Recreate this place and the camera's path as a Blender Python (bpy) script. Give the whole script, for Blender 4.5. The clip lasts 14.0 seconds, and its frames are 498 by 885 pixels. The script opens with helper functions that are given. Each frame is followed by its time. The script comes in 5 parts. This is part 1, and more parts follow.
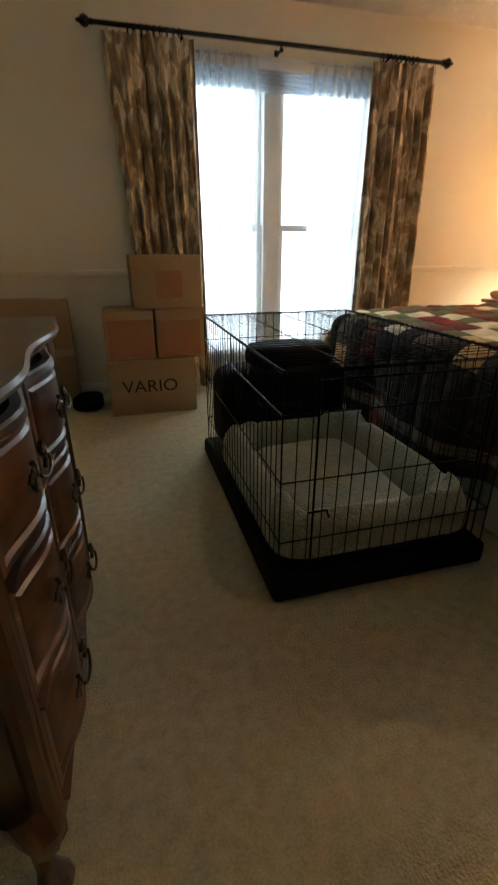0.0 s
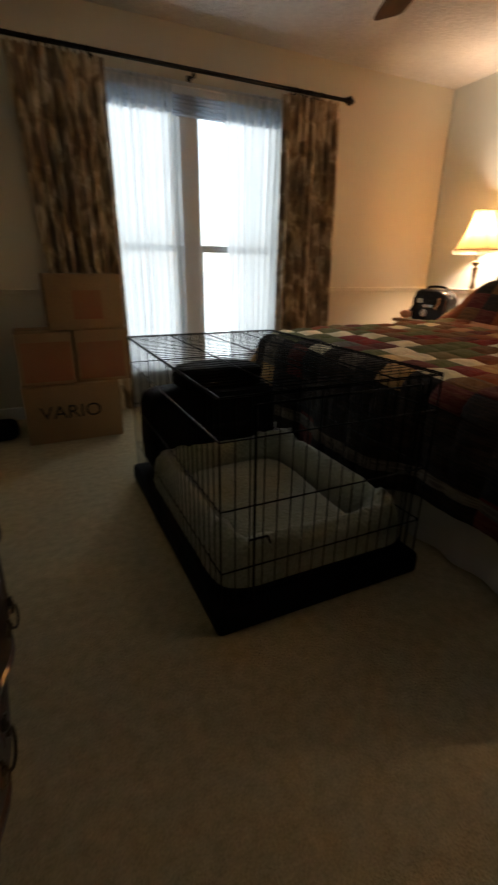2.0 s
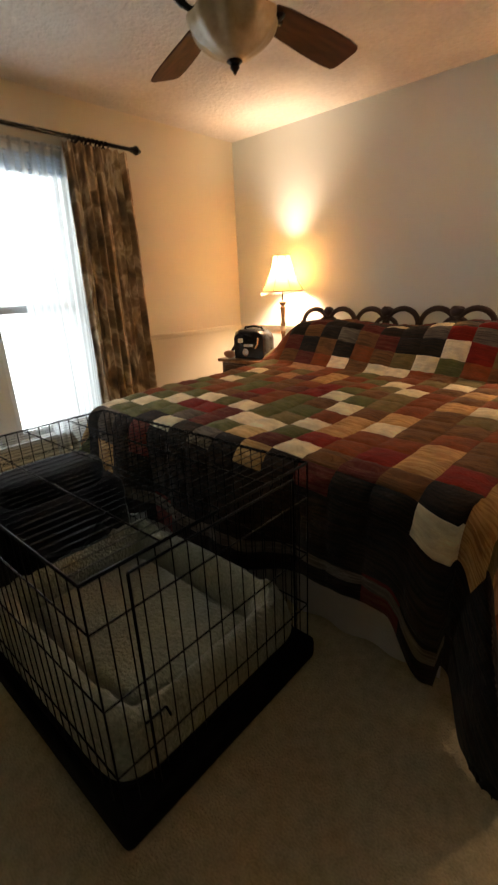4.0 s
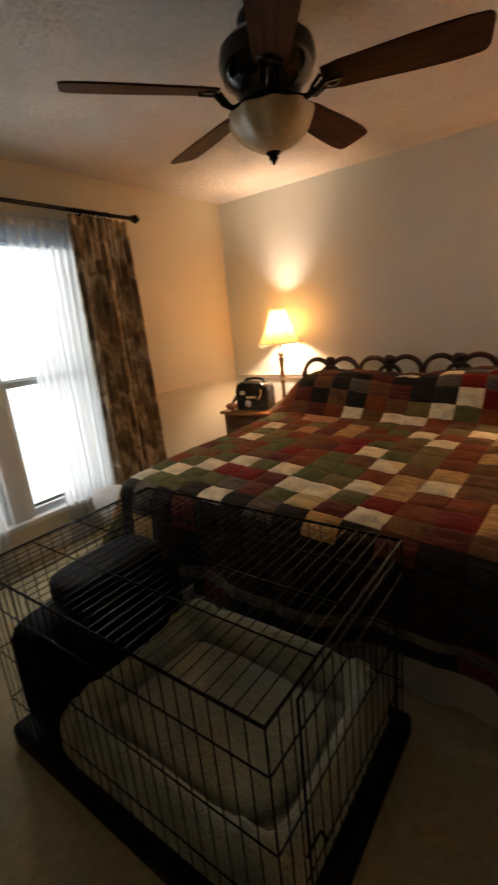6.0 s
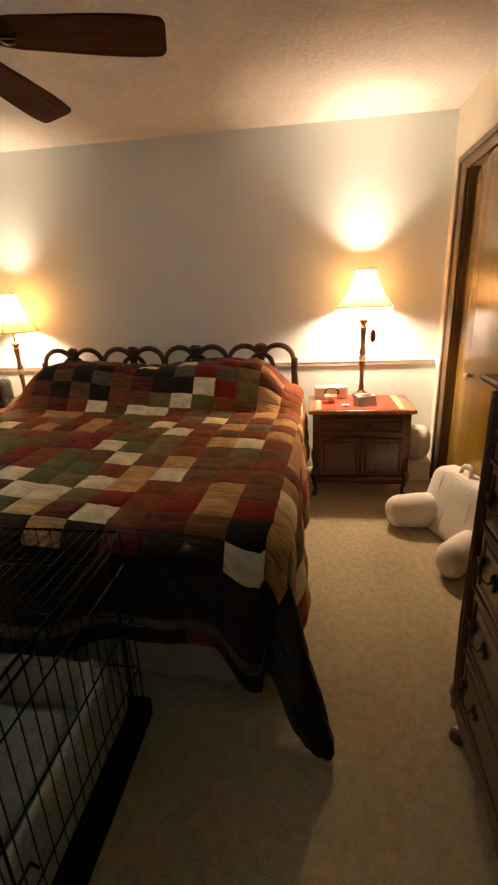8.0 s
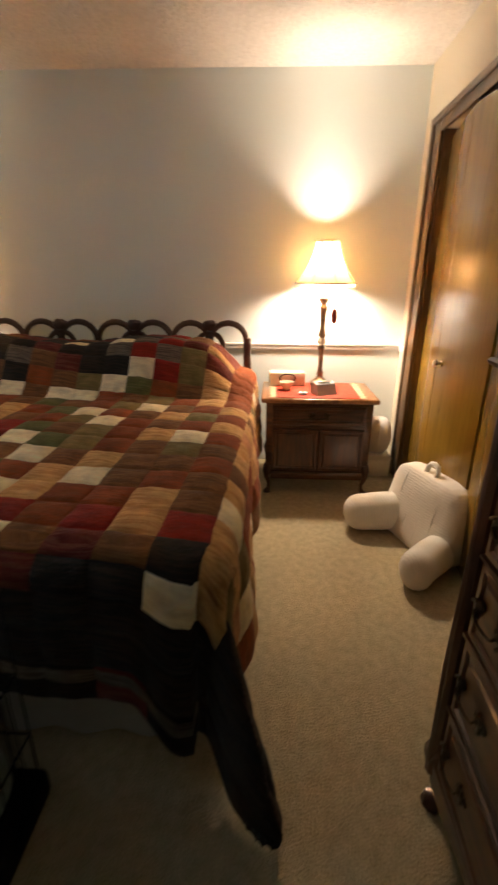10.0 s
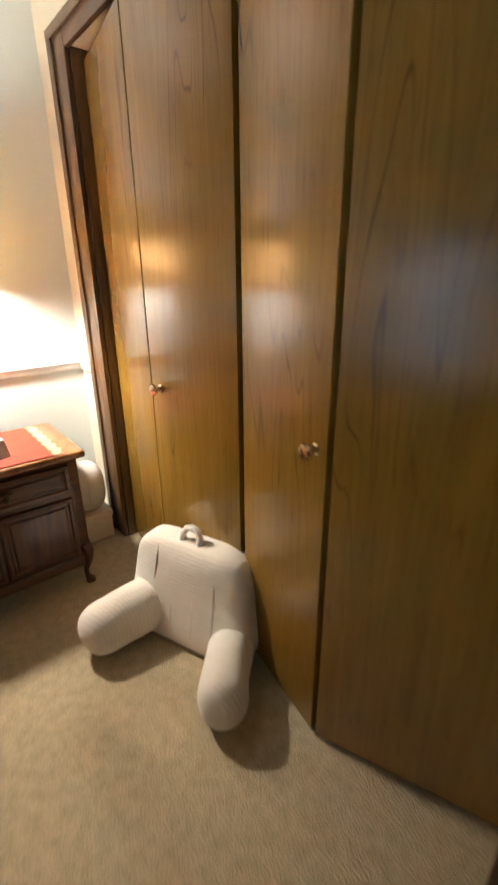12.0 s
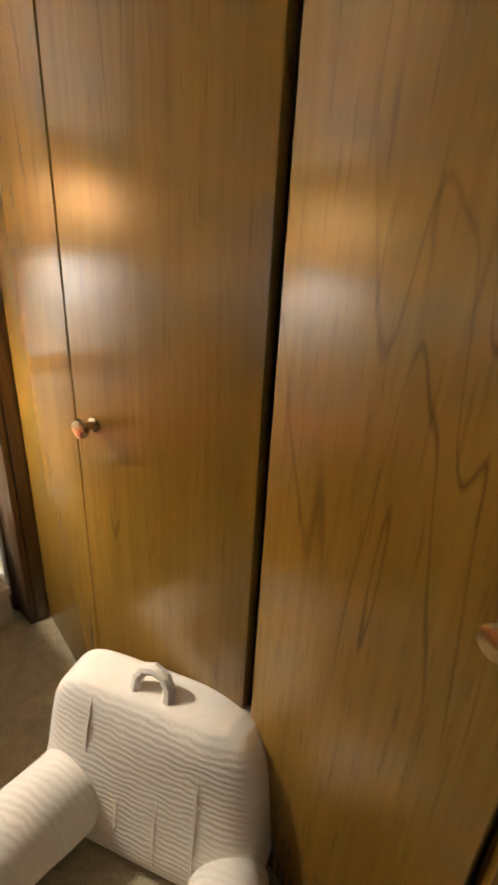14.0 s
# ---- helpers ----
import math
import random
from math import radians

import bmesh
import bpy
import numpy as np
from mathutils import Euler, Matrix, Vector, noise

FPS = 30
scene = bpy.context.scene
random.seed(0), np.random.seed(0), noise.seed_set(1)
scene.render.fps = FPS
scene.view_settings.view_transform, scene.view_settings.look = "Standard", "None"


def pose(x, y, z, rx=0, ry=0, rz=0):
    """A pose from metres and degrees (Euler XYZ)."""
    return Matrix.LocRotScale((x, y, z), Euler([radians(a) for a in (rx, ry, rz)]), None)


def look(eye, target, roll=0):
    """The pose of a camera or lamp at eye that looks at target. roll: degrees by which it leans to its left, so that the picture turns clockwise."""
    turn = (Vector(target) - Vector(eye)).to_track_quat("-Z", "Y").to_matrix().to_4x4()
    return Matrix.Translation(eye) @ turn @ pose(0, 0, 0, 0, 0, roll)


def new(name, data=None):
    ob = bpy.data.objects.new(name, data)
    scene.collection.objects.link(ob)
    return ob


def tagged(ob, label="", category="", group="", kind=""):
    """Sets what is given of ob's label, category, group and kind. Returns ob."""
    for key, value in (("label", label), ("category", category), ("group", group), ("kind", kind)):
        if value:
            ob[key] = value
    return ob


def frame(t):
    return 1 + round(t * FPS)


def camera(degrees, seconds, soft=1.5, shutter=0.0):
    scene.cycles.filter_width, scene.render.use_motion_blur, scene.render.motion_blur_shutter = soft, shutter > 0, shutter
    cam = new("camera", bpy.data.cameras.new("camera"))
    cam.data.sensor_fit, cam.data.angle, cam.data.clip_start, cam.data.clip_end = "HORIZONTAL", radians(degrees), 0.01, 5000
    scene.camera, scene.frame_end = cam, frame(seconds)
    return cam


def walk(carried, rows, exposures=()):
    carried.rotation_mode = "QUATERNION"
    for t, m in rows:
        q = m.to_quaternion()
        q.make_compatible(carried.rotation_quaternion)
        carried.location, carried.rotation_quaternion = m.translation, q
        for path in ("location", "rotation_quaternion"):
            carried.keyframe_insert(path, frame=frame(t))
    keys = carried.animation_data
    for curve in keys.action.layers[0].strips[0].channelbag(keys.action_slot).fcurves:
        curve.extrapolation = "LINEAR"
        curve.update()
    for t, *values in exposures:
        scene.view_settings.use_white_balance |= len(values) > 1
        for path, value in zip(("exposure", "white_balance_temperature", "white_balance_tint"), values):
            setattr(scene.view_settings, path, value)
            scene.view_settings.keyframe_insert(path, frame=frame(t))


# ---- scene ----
cam = camera(58.5, 14.0, soft=2.2, shutter=0.5)
PATH = [
    (0, (0.815, 0.894, 0.996), (1.304, 2.664, 0.204), -0.1),
    (0.5, (0.803, 0.882, 1.009), (1.316, 2.684, 0.309), -0.2),
    (1, (0.798, 0.883, 1.001), (1.321, 2.687, 0.313), -0.0),
    (1.5, (0.807, 0.882, 1.009), (1.338, 2.686, 0.33), -0.1),
    (2, (0.812, 0.95, 1.006), (1.612, 2.635, 0.283), 0.7),
    (2.5, (0.812, 1.033, 1.041), (1.941, 2.511, 0.305), 0.4),
    (3, (0.861, 1.098, 1.104), (2.15, 2.441, 0.373), 1.8),
    (3.2, (0.912, 1.133, 1.12), (2.239, 2.441, 0.392), 2.0),
    (5.3, (0.796, 1.374, 1.39), (2.25, 2.647, 0.873), -9.4),
    (5.5, (0.766, 1.433, 1.397), (2.193, 2.739, 0.887), -7.6),
    (6, (0.718, 1.532, 1.396), (2.252, 2.702, 0.865), -5.7),
    (6.5, (0.739, 1.49, 1.386), (2.465, 2.321, 0.813), -3.1),
    (7, (0.773, 1.425, 1.384), (2.586, 2.024, 0.789), -2.3),
    (7.5, (0.808, 1.364, 1.376), (2.67, 1.754, 0.759), -2.7),
    (7.7, (0.81, 1.343, 1.38), (2.682, 1.674, 0.758), -2.8),
    (9.8, (1.073, 1.406, 1.283), (2.952, 1.534, 0.609), -0.0),
    (10, (1.149, 1.331, 1.294), (3.024, 1.412, 0.602), 0.4),
    (10.5, (1.383, 1.298, 1.262), (3.2, 0.847, 0.557), 0.9),
    (11, (1.533, 1.4, 1.267), (3.028, 0.312, 0.507), -0.6),
    (11.5, (1.721, 1.363, 1.281), (3.162, 0.197, 0.529), 0.1),
    (12, (2.029, 1.204, 1.286), (3.472, 0.021, 0.567), -0.5),
    (12.5, (2.363, 1.084, 1.258), (3.776, -0.144, 0.555), 0.1),
    (13, (2.59, 0.941, 1.259), (4.003, -0.274, 0.533), -0.5),
    (13.5, (2.678, 0.868, 1.24), (4.022, -0.404, 0.484), 0.7),
    (14, (2.661, 0.902, 1.21), (3.842, -0.529, 0.463), 3.1),
]
EXPOSURES = [(0, 0.95, 6500, 11), (0.4, -0.05, 6700, 14), (1.0, -0.22, 6800, 14), (1.5, -0.22, 6700, 15), (2.0, -0.15, 6900, 16), (2.5, 0.25, 7000, 16), (3.0, 0.55, 7200, 16), (5.5, 0.08, 7100, 17), (6.0, 0.0, 7500, 21),
             (6.5, 0.52, 8400, 24), (7.0, 0.36, 7400, 19), (7.5, 0.16, 7100, 16), (10, 0.16, 6300, 11), (10.5, -0.45, 6250, 10), (11, 0.17, 5850, 8), (11.5, 0.55, 5350, 5), (12, 0.48, 5200, 4), (12.5, 0.27, 5350, 4), (13.5, 0.15, 5350, 3), (14, 0.22, 5250, 2)]
walk(cam, [(t, look(eye, target, roll)) for t, eye, target, roll in PATH], EXPOSURES)

# ---- world and lights ----
XW, XE, YS, YN, ZC = -0.14, 4.303, 0.43, 4.35, 2.44   # inner faces of the room
world = bpy.data.worlds.new("sky")
scene.world = world
world.use_nodes = True
wn = world.node_tree.nodes
sky = wn.new("ShaderNodeTexSky")
sky.sky_type, sky.sun_disc = "NISHITA", False
sky.sun_elevation, sky.sun_rotation = radians(40), radians(160)
world.node_tree.links.new(sky.outputs[0], wn["Background"].inputs[0])
wn["Background"].inputs[1].default_value = 0.12
sun = new("sun", bpy.data.lights.new("sun", "SUN"))
sun.data.energy, sun.data.angle, sun.data.color = 1.0, radians(12), (1, 0.95, 0.88)
sun.matrix_world = look((0, -20, 17), (0, 0, 0))
day = new("window_daylight", bpy.data.lights.new("window_daylight", "AREA"))
day.data.shape, day.data.size, day.data.size_y = "RECTANGLE", 1.5, 1.86
day.data.energy, day.data.color = 24, (0.82, 0.94, 1.0)
day.matrix_world = look((1.94, 4.62, 1.20), (1.94, 0, 1.20))


def bulb(x, y, z, watts):
    """A warm bulb inside a table lamp's shade."""
    ob = new("lamp_bulb_light", bpy.data.lights.new("lamp_bulb_light", "POINT"))
    ob.data.energy, ob.data.color, ob.data.shadow_soft_size = watts, (1.0, 0.76, 0.55), 0.055
    ob.location = (x, y, z)


bulb(4.1, 0.991, 1.375, 108)
bulb(4.10, 3.661, 1.315, 58)


# ---- materials ----
def nodes_of(name):
    m = bpy.data.materials.new(name)
    m.use_nodes = True
    t = m.node_tree
    return m, t, t.nodes["Principled BSDF"]


def mat(name, c1, c2=None, rough=0.6, metal=0.0, scale=6.0, fine=80.0, bump=0.1, stretch=(1, 1, 1), coat=0.0, sheen=0.0, depth=0.004):
    """A surface with two scales of variation between two colours, and fine relief."""
    c2 = c2 or tuple(v * 0.8 for v in c1)
    m, t, p = nodes_of(name)
    co = t.nodes.new("ShaderNodeTexCoord")
    mp = t.nodes.new("ShaderNodeMapping")
    mp.inputs["Scale"].default_value = stretch
    t.links.new(co.outputs["Object"], mp.inputs[0])
    n1, n2 = t.nodes.new("ShaderNodeTexNoise"), t.nodes.new("ShaderNodeTexNoise")
    n1.inputs["Scale"].default_value, n1.inputs["Detail"].default_value = scale, 5
    n2.inputs["Scale"].default_value, n2.inputs["Detail"].default_value = fine, 3
    t.links.new(mp.outputs[0], n1.inputs["Vector"])
    t.links.new(mp.outputs[0], n2.inputs["Vector"])
    add = t.nodes.new("ShaderNodeMath")
    add.operation = "ADD"
    half = t.nodes.new("ShaderNodeMath")
    half.operation = "MULTIPLY"
    half.inputs[1].default_value = 0.5
    t.links.new(n1.outputs[0], add.inputs[0])
    t.links.new(n2.outputs[0], add.inputs[1])
    t.links.new(add.outputs[0], half.inputs[0])
    r = t.nodes.new("ShaderNodeValToRGB")
    r.color_ramp.elements[0].position, r.color_ramp.elements[1].position = 0.35, 0.65
    r.color_ramp.elements[0].color, r.color_ramp.elements[1].color = (*c2, 1), (*c1, 1)
    t.links.new(half.outputs[0], r.inputs[0])
    t.links.new(r.outputs[0], p.inputs["Base Color"])
    b = t.nodes.new("ShaderNodeBump")
    b.inputs["Strength"].default_value, b.inputs["Distance"].default_value = bump, depth
    t.links.new(n2.outputs[0], b.inputs["Height"])
    t.links.new(b.outputs[0], p.inputs["Normal"])
    p.inputs["Roughness"].default_value, p.inputs["Metallic"].default_value = rough, metal
    p.inputs["Coat Weight"].default_value, p.inputs["Coat Roughness"].default_value = coat, 0.15
    p.inputs["Sheen Weight"].default_value = sheen
    return m


def wood(name, dark, light, rough=0.4, coat=0.3, axis=2, grain=22.0, coat_rough=0.15, fine=0.35, coat_ior=1.5, ring=0.45):
    """Veneer with long grain along one axis; each piece gets its own stretch of grain."""
    m, t, p = nodes_of(name)
    co, info = t.nodes.new("ShaderNodeTexCoord"), t.nodes.new("ShaderNodeObjectInfo")
    off = t.nodes.new("ShaderNodeVectorMath")
    off.operation = "MULTIPLY_ADD"
    t.links.new(info.outputs["Random"], off.inputs[0])
    off.inputs[1].default_value = (7, 11, 5)
    t.links.new(co.outputs["Object"], off.inputs[2])
    mp = t.nodes.new("ShaderNodeMapping")
    sc = [1.0, 1.0, 1.0]
    sc[axis] = 0.09
    mp.inputs["Scale"].default_value = sc
    t.links.new(off.outputs[0], mp.inputs[0])
    n1, n2 = t.nodes.new("ShaderNodeTexNoise"), t.nodes.new("ShaderNodeTexNoise")
    n1.inputs["Scale"].default_value, n1.inputs["Detail"].default_value, n1.inputs["Distortion"].default_value = grain, 6, 1.2
    n2.inputs["Scale"].default_value, n2.inputs["Detail"].default_value = grain * 14, 3
    n3 = t.nodes.new("ShaderNodeTexNoise")
    n3.inputs["Scale"].default_value, n3.inputs["Detail"].default_value = 2.6, 3
    mp3 = t.nodes.new("ShaderNodeMapping")
    sc[axis] = 0.2
    mp3.inputs["Scale"].default_value = sc
    t.links.new(off.outputs[0], mp3.inputs[0])
    for n, src in ((n1, mp), (n2, mp), (n3, mp3)):
        t.links.new(src.outputs[0], n.inputs["Vector"])
    # cathedral figure: rings of a slow field
    mul = t.nodes.new("ShaderNodeMath")
    mul.operation, mul.inputs[1].default_value = "MULTIPLY", 20.0
    t.links.new(n3.outputs[0], mul.inputs[0])
    pp = t.nodes.new("ShaderNodeMath")
    pp.operation, pp.inputs[1].default_value = "PINGPONG", 0.5
    t.links.new(mul.outputs[0], pp.inputs[0])
    a1 = t.nodes.new("ShaderNodeMath")
    a1.operation, a1.inputs[1].default_value = "MULTIPLY_ADD", ring
    t.links.new(pp.outputs[0], a1.inputs[0])
    t.links.new(n1.outputs[0], a1.inputs[2])
    a2 = t.nodes.new("ShaderNodeMath")
    a2.operation, a2.inputs[1].default_value = "MULTIPLY_ADD", fine
    t.links.new(n2.outputs[0], a2.inputs[0])
    t.links.new(a1.outputs[0], a2.inputs[2])
    r = t.nodes.new("ShaderNodeValToRGB")
    r.color_ramp.elements[0].position, r.color_ramp.elements[1].position = 0.5, 1.0
    r.color_ramp.elements[0].color, r.color_ramp.elements[1].color = (*dark, 1), (*light, 1)
    t.links.new(a2.outputs[0], r.inputs[0])
    t.links.new(r.outputs[0], p.inputs["Base Color"])
    b = t.nodes.new("ShaderNodeBump")
    b.inputs["Strength"].default_value, b.inputs["Distance"].default_value = 0.12, 0.002
    t.links.new(a2.outputs[0], b.inputs["Height"])
    t.links.new(b.outputs[0], p.inputs["Normal"])
    p.inputs["Roughness"].default_value = rough
    p.inputs["Coat Weight"].default_value, p.inputs["Coat Roughness"].default_value, p.inputs["Coat IOR"].default_value = coat, coat_rough, coat_ior
    return m


def oak_veneer():
    """Varnished plain-sawn oak: fibres, pores and scattered cathedral figure; brushed along the grain, so highlights spread sideways."""
    m, t, p = nodes_of("oak_veneer")
    N, L = t.nodes.new, t.links.new
    co, info = N("ShaderNodeTexCoord"), N("ShaderNodeObjectInfo")
    off = N("ShaderNodeVectorMath")
    off.operation = "MULTIPLY_ADD"
    L(info.outputs["Random"], off.inputs[0])
    off.inputs[1].default_value = (7, 11, 5)
    L(co.outputs["Object"], off.inputs[2])

    def grain(scale, along, detail, twist=0.0):
        mp, n = N("ShaderNodeMapping"), N("ShaderNodeTexNoise")
        mp.inputs["Scale"].default_value = (1, 1, along)
        L(off.outputs[0], mp.inputs[0])
        L(mp.outputs[0], n.inputs["Vector"])
        n.inputs["Scale"].default_value, n.inputs["Detail"].default_value, n.inputs["Distortion"].default_value = scale, detail, twist
        return n.outputs[0]

    def rerange(src, a, b, lo, hi):
        n = N("ShaderNodeMapRange")
        n.inputs["From Min"].default_value, n.inputs["From Max"].default_value = a, b
        n.inputs["To Min"].default_value, n.inputs["To Max"].default_value = lo, hi
        L(src, n.inputs[0])
        return n.outputs[0]

    def calc(op, a, b):
        n = N("ShaderNodeMath")
        n.operation = op
        for k, v in enumerate((a, b)):
            if isinstance(v, (int, float)):
                n.inputs[k].default_value = v
            else:
                L(v, n.inputs[k])
        return n.outputs[0]

    fibre = rerange(grain(75, 0.035, 4), 0.3, 0.7, 0.90, 1.07)
    tone = rerange(grain(5, 0.10, 4, 0.6), 0.3, 0.7, 0.84, 1.14)
    pores = rerange(grain(190, 0.05, 2), 0.60, 0.70, 1.0, 0.78)
    lines = calc("PINGPONG", calc("MULTIPLY", grain(4.6, 0.085, 2.2, 0.35), 17.0), 0.5)
    lines = rerange(lines, 0.0, 0.065, 1.0, 0.0)
    patch = rerange(grain(3.1, 0.45, 2), 0.49, 0.63, 0.0, 0.48)
    figure = calc("SUBTRACT", 1.0, calc("MULTIPLY", lines, patch))
    total = calc("MULTIPLY", calc("MULTIPLY", fibre, tone), calc("MULTIPLY", pores, figure))
    col = N("ShaderNodeVectorMath")
    col.operation = "SCALE"
    col.inputs[0].default_value = (0.305, 0.175, 0.021)
    L(total, col.inputs["Scale"])
    L(col.outputs[0], p.inputs["Base Color"])
    b = N("ShaderNodeBump")
    b.inputs["Strength"].default_value, b.inputs["Distance"].default_value = 0.10, 0.0015
    L(total, b.inputs["Height"])
    L(b.outputs[0], p.inputs["Normal"])
    side = N("ShaderNodeCombineXYZ")
    side.inputs[0].default_value = 1.0
    L(side.outputs[0], p.inputs["Tangent"])
    p.inputs["Roughness"].default_value, p.inputs["Anisotropic"].default_value = 0.26, 0.85
    p.inputs["Specular IOR Level"].default_value = 0.65
    return m


WALL = mat("cream_wall_paint", (0.74, 0.685, 0.55), (0.69, 0.635, 0.50), 0.6, scale=1.2, fine=220, bump=0.12, depth=0.001)
WALL_GREY = mat("pale_grey_wall_paint", (0.79, 0.86, 0.855), (0.75, 0.82, 0.815), 0.6, scale=1.2, fine=220, bump=0.12, depth=0.001)
CEIL = mat("ceiling_texture", (0.74, 0.72, 0.685), (0.62, 0.60, 0.57), 0.9, scale=3, fine=42, bump=1.0, depth=0.012)
CARPET = mat("carpet", (0.60, 0.51, 0.32), (0.40, 0.338, 0.21), 0.95, scale=30, fine=160, bump=0.7, sheen=0.05, depth=0.012)
WHITE = mat("white_gloss_paint", (0.80, 0.80, 0.77), (0.74, 0.74, 0.71), 0.35, bump=0.04)
VINYL = mat("white_window_frame", (0.80, 0.82, 0.82), (0.74, 0.76, 0.77), 0.4, bump=0.03)
OAK = oak_veneer()
TRIMWOOD = wood("stained_trim", (0.055, 0.027, 0.008), (0.15, 0.078, 0.025), 0.4, 0.3, 2)
TRIMWOOD_X = wood("stained_trim_level", (0.055, 0.027, 0.008), (0.15, 0.078, 0.025), 0.4, 0.3, 0)
MAHOG = wood("mahogany", (0.026, 0.008, 0.003), (0.110, 0.036, 0.010), 0.42, 0.5, 0, coat_rough=0.07)
MAHOG_Z = wood("mahogany_upright", (0.026, 0.008, 0.003), (0.105, 0.034, 0.010), 0.42, 0.5, 2, coat_rough=0.07)
TOPWOOD = wood("fruitwood_top", (0.17, 0.065, 0.02), (0.40, 0.18, 0.06), 0.3, 0.5, 1)
HEADWOOD = mat("dark_headboard_wood", (0.055, 0.022, 0.012), (0.025, 0.010, 0.006), 0.35, scale=9, fine=60, coat=0.4, bump=0.05)
BRASS = mat("aged_brass", (0.10, 0.072, 0.042), (0.035, 0.026, 0.017), 0.42, 1.0, scale=40, fine=200, bump=0.2)
KNOB = mat("bright_brass", (0.75, 0.62, 0.38), (0.55, 0.42, 0.22), 0.22, 1.0, scale=30, fine=150, bump=0.05)
BRONZE = mat("oil_rubbed_bronze", (0.018, 0.013, 0.010), (0.008, 0.006, 0.005), 0.16, 0.4, scale=14, fine=90, bump=0.05)
SLATE = mat("slate_grey_cloth", (0.13, 0.145, 0.15), (0.075, 0.085, 0.09), 0.7, scale=6, fine=120, bump=0.3, depth=0.004)
BLACKWIRE = mat("black_coated_wire", (0.004, 0.004, 0.005), (0.003, 0.003, 0.003), 0.30, 0.0, bump=0.05)
BLACKCLOTH = mat("black_nylon", (0.010, 0.010, 0.012), (0.005, 0.005, 0.006), 0.7, scale=9, fine=260, bump=0.4)
FLEECE = mat("cream_fleece", (0.43, 0.45, 0.34), (0.25, 0.265, 0.195), 0.95, scale=8, fine=90, bump=0.9, sheen=0.4, depth=0.01)
CARD = mat("cardboard", (0.40, 0.26, 0.135), (0.32, 0.20, 0.10), 0.85, scale=3, fine=150, bump=0.12)
CARDRED = mat("red_printed_cardboard", (0.36, 0.13, 0.065), (0.33, 0.17, 0.08), 0.8, scale=5, fine=150, bump=0.1)
INK = mat("black_print", (0.02, 0.018, 0.016), None, 0.7, bump=0.02)
TAPE = mat("clear_tape", (0.55, 0.42, 0.25), (0.45, 0.33, 0.19), 0.25, bump=0.03)
LINEN = mat("white_linen", (0.72, 0.70, 0.66), (0.60, 0.58, 0.55), 0.9, scale=7, fine=200, bump=0.3)
RED = mat("red_runner_cloth", (0.48, 0.055, 0.02), (0.33, 0.035, 0.012), 0.8, scale=12, fine=300, bump=0.4)
FRINGE = mat("beige_lace", (0.62, 0.48, 0.32), (0.45, 0.33, 0.2), 0.9, scale=30, fine=200, bump=0.8)
GREYPLASTIC = mat("grey_plastic", (0.42, 0.42, 0.40), (0.36, 0.36, 0.35), 0.4, bump=0.03)
BLACKPLASTIC = mat("black_plastic", (0.02, 0.02, 0.021), (0.012, 0.012, 0.013), 0.25, bump=0.03)
CHROME = mat("satin_chrome", (0.72, 0.72, 0.72), (0.55, 0.55, 0.55), 0.22, 1.0, bump=0.03)
CERAMIC = mat("cream_ceramic", (0.75, 0.70, 0.58), (0.66, 0.60, 0.48), 0.25, bump=0.02)
LAMPMETAL = mat("antique_lamp_stem", (0.30, 0.21, 0.12), (0.12, 0.08, 0.045), 0.4, 0.6, scale=30, fine=120, bump=0.2)
PINK = mat("pink_cloth", (0.62, 0.34, 0.24), (0.48, 0.24, 0.16), 0.9, scale=20, fine=120, bump=0.6)
GREYCLOTH = mat("grey_fabric", (0.34, 0.345, 0.35), (0.23, 0.235, 0.24), 0.85, scale=10, fine=220, bump=0.4)
DARKCLOTH = mat("charcoal_fabric", (0.05, 0.055, 0.055), (0.03, 0.03, 0.032), 0.85, scale=10, fine=220, bump=0.4)
BLADE = wood("fan_blade_wood", (0.030, 0.010, 0.004), (0.085, 0.032, 0.012), 0.6, 0.0, 0, 14)
GROUND = mat("lawn", (0.10, 0.13, 0.05), (0.06, 0.09, 0.03), 0.95, scale=0.6, fine=20, bump=0.5)


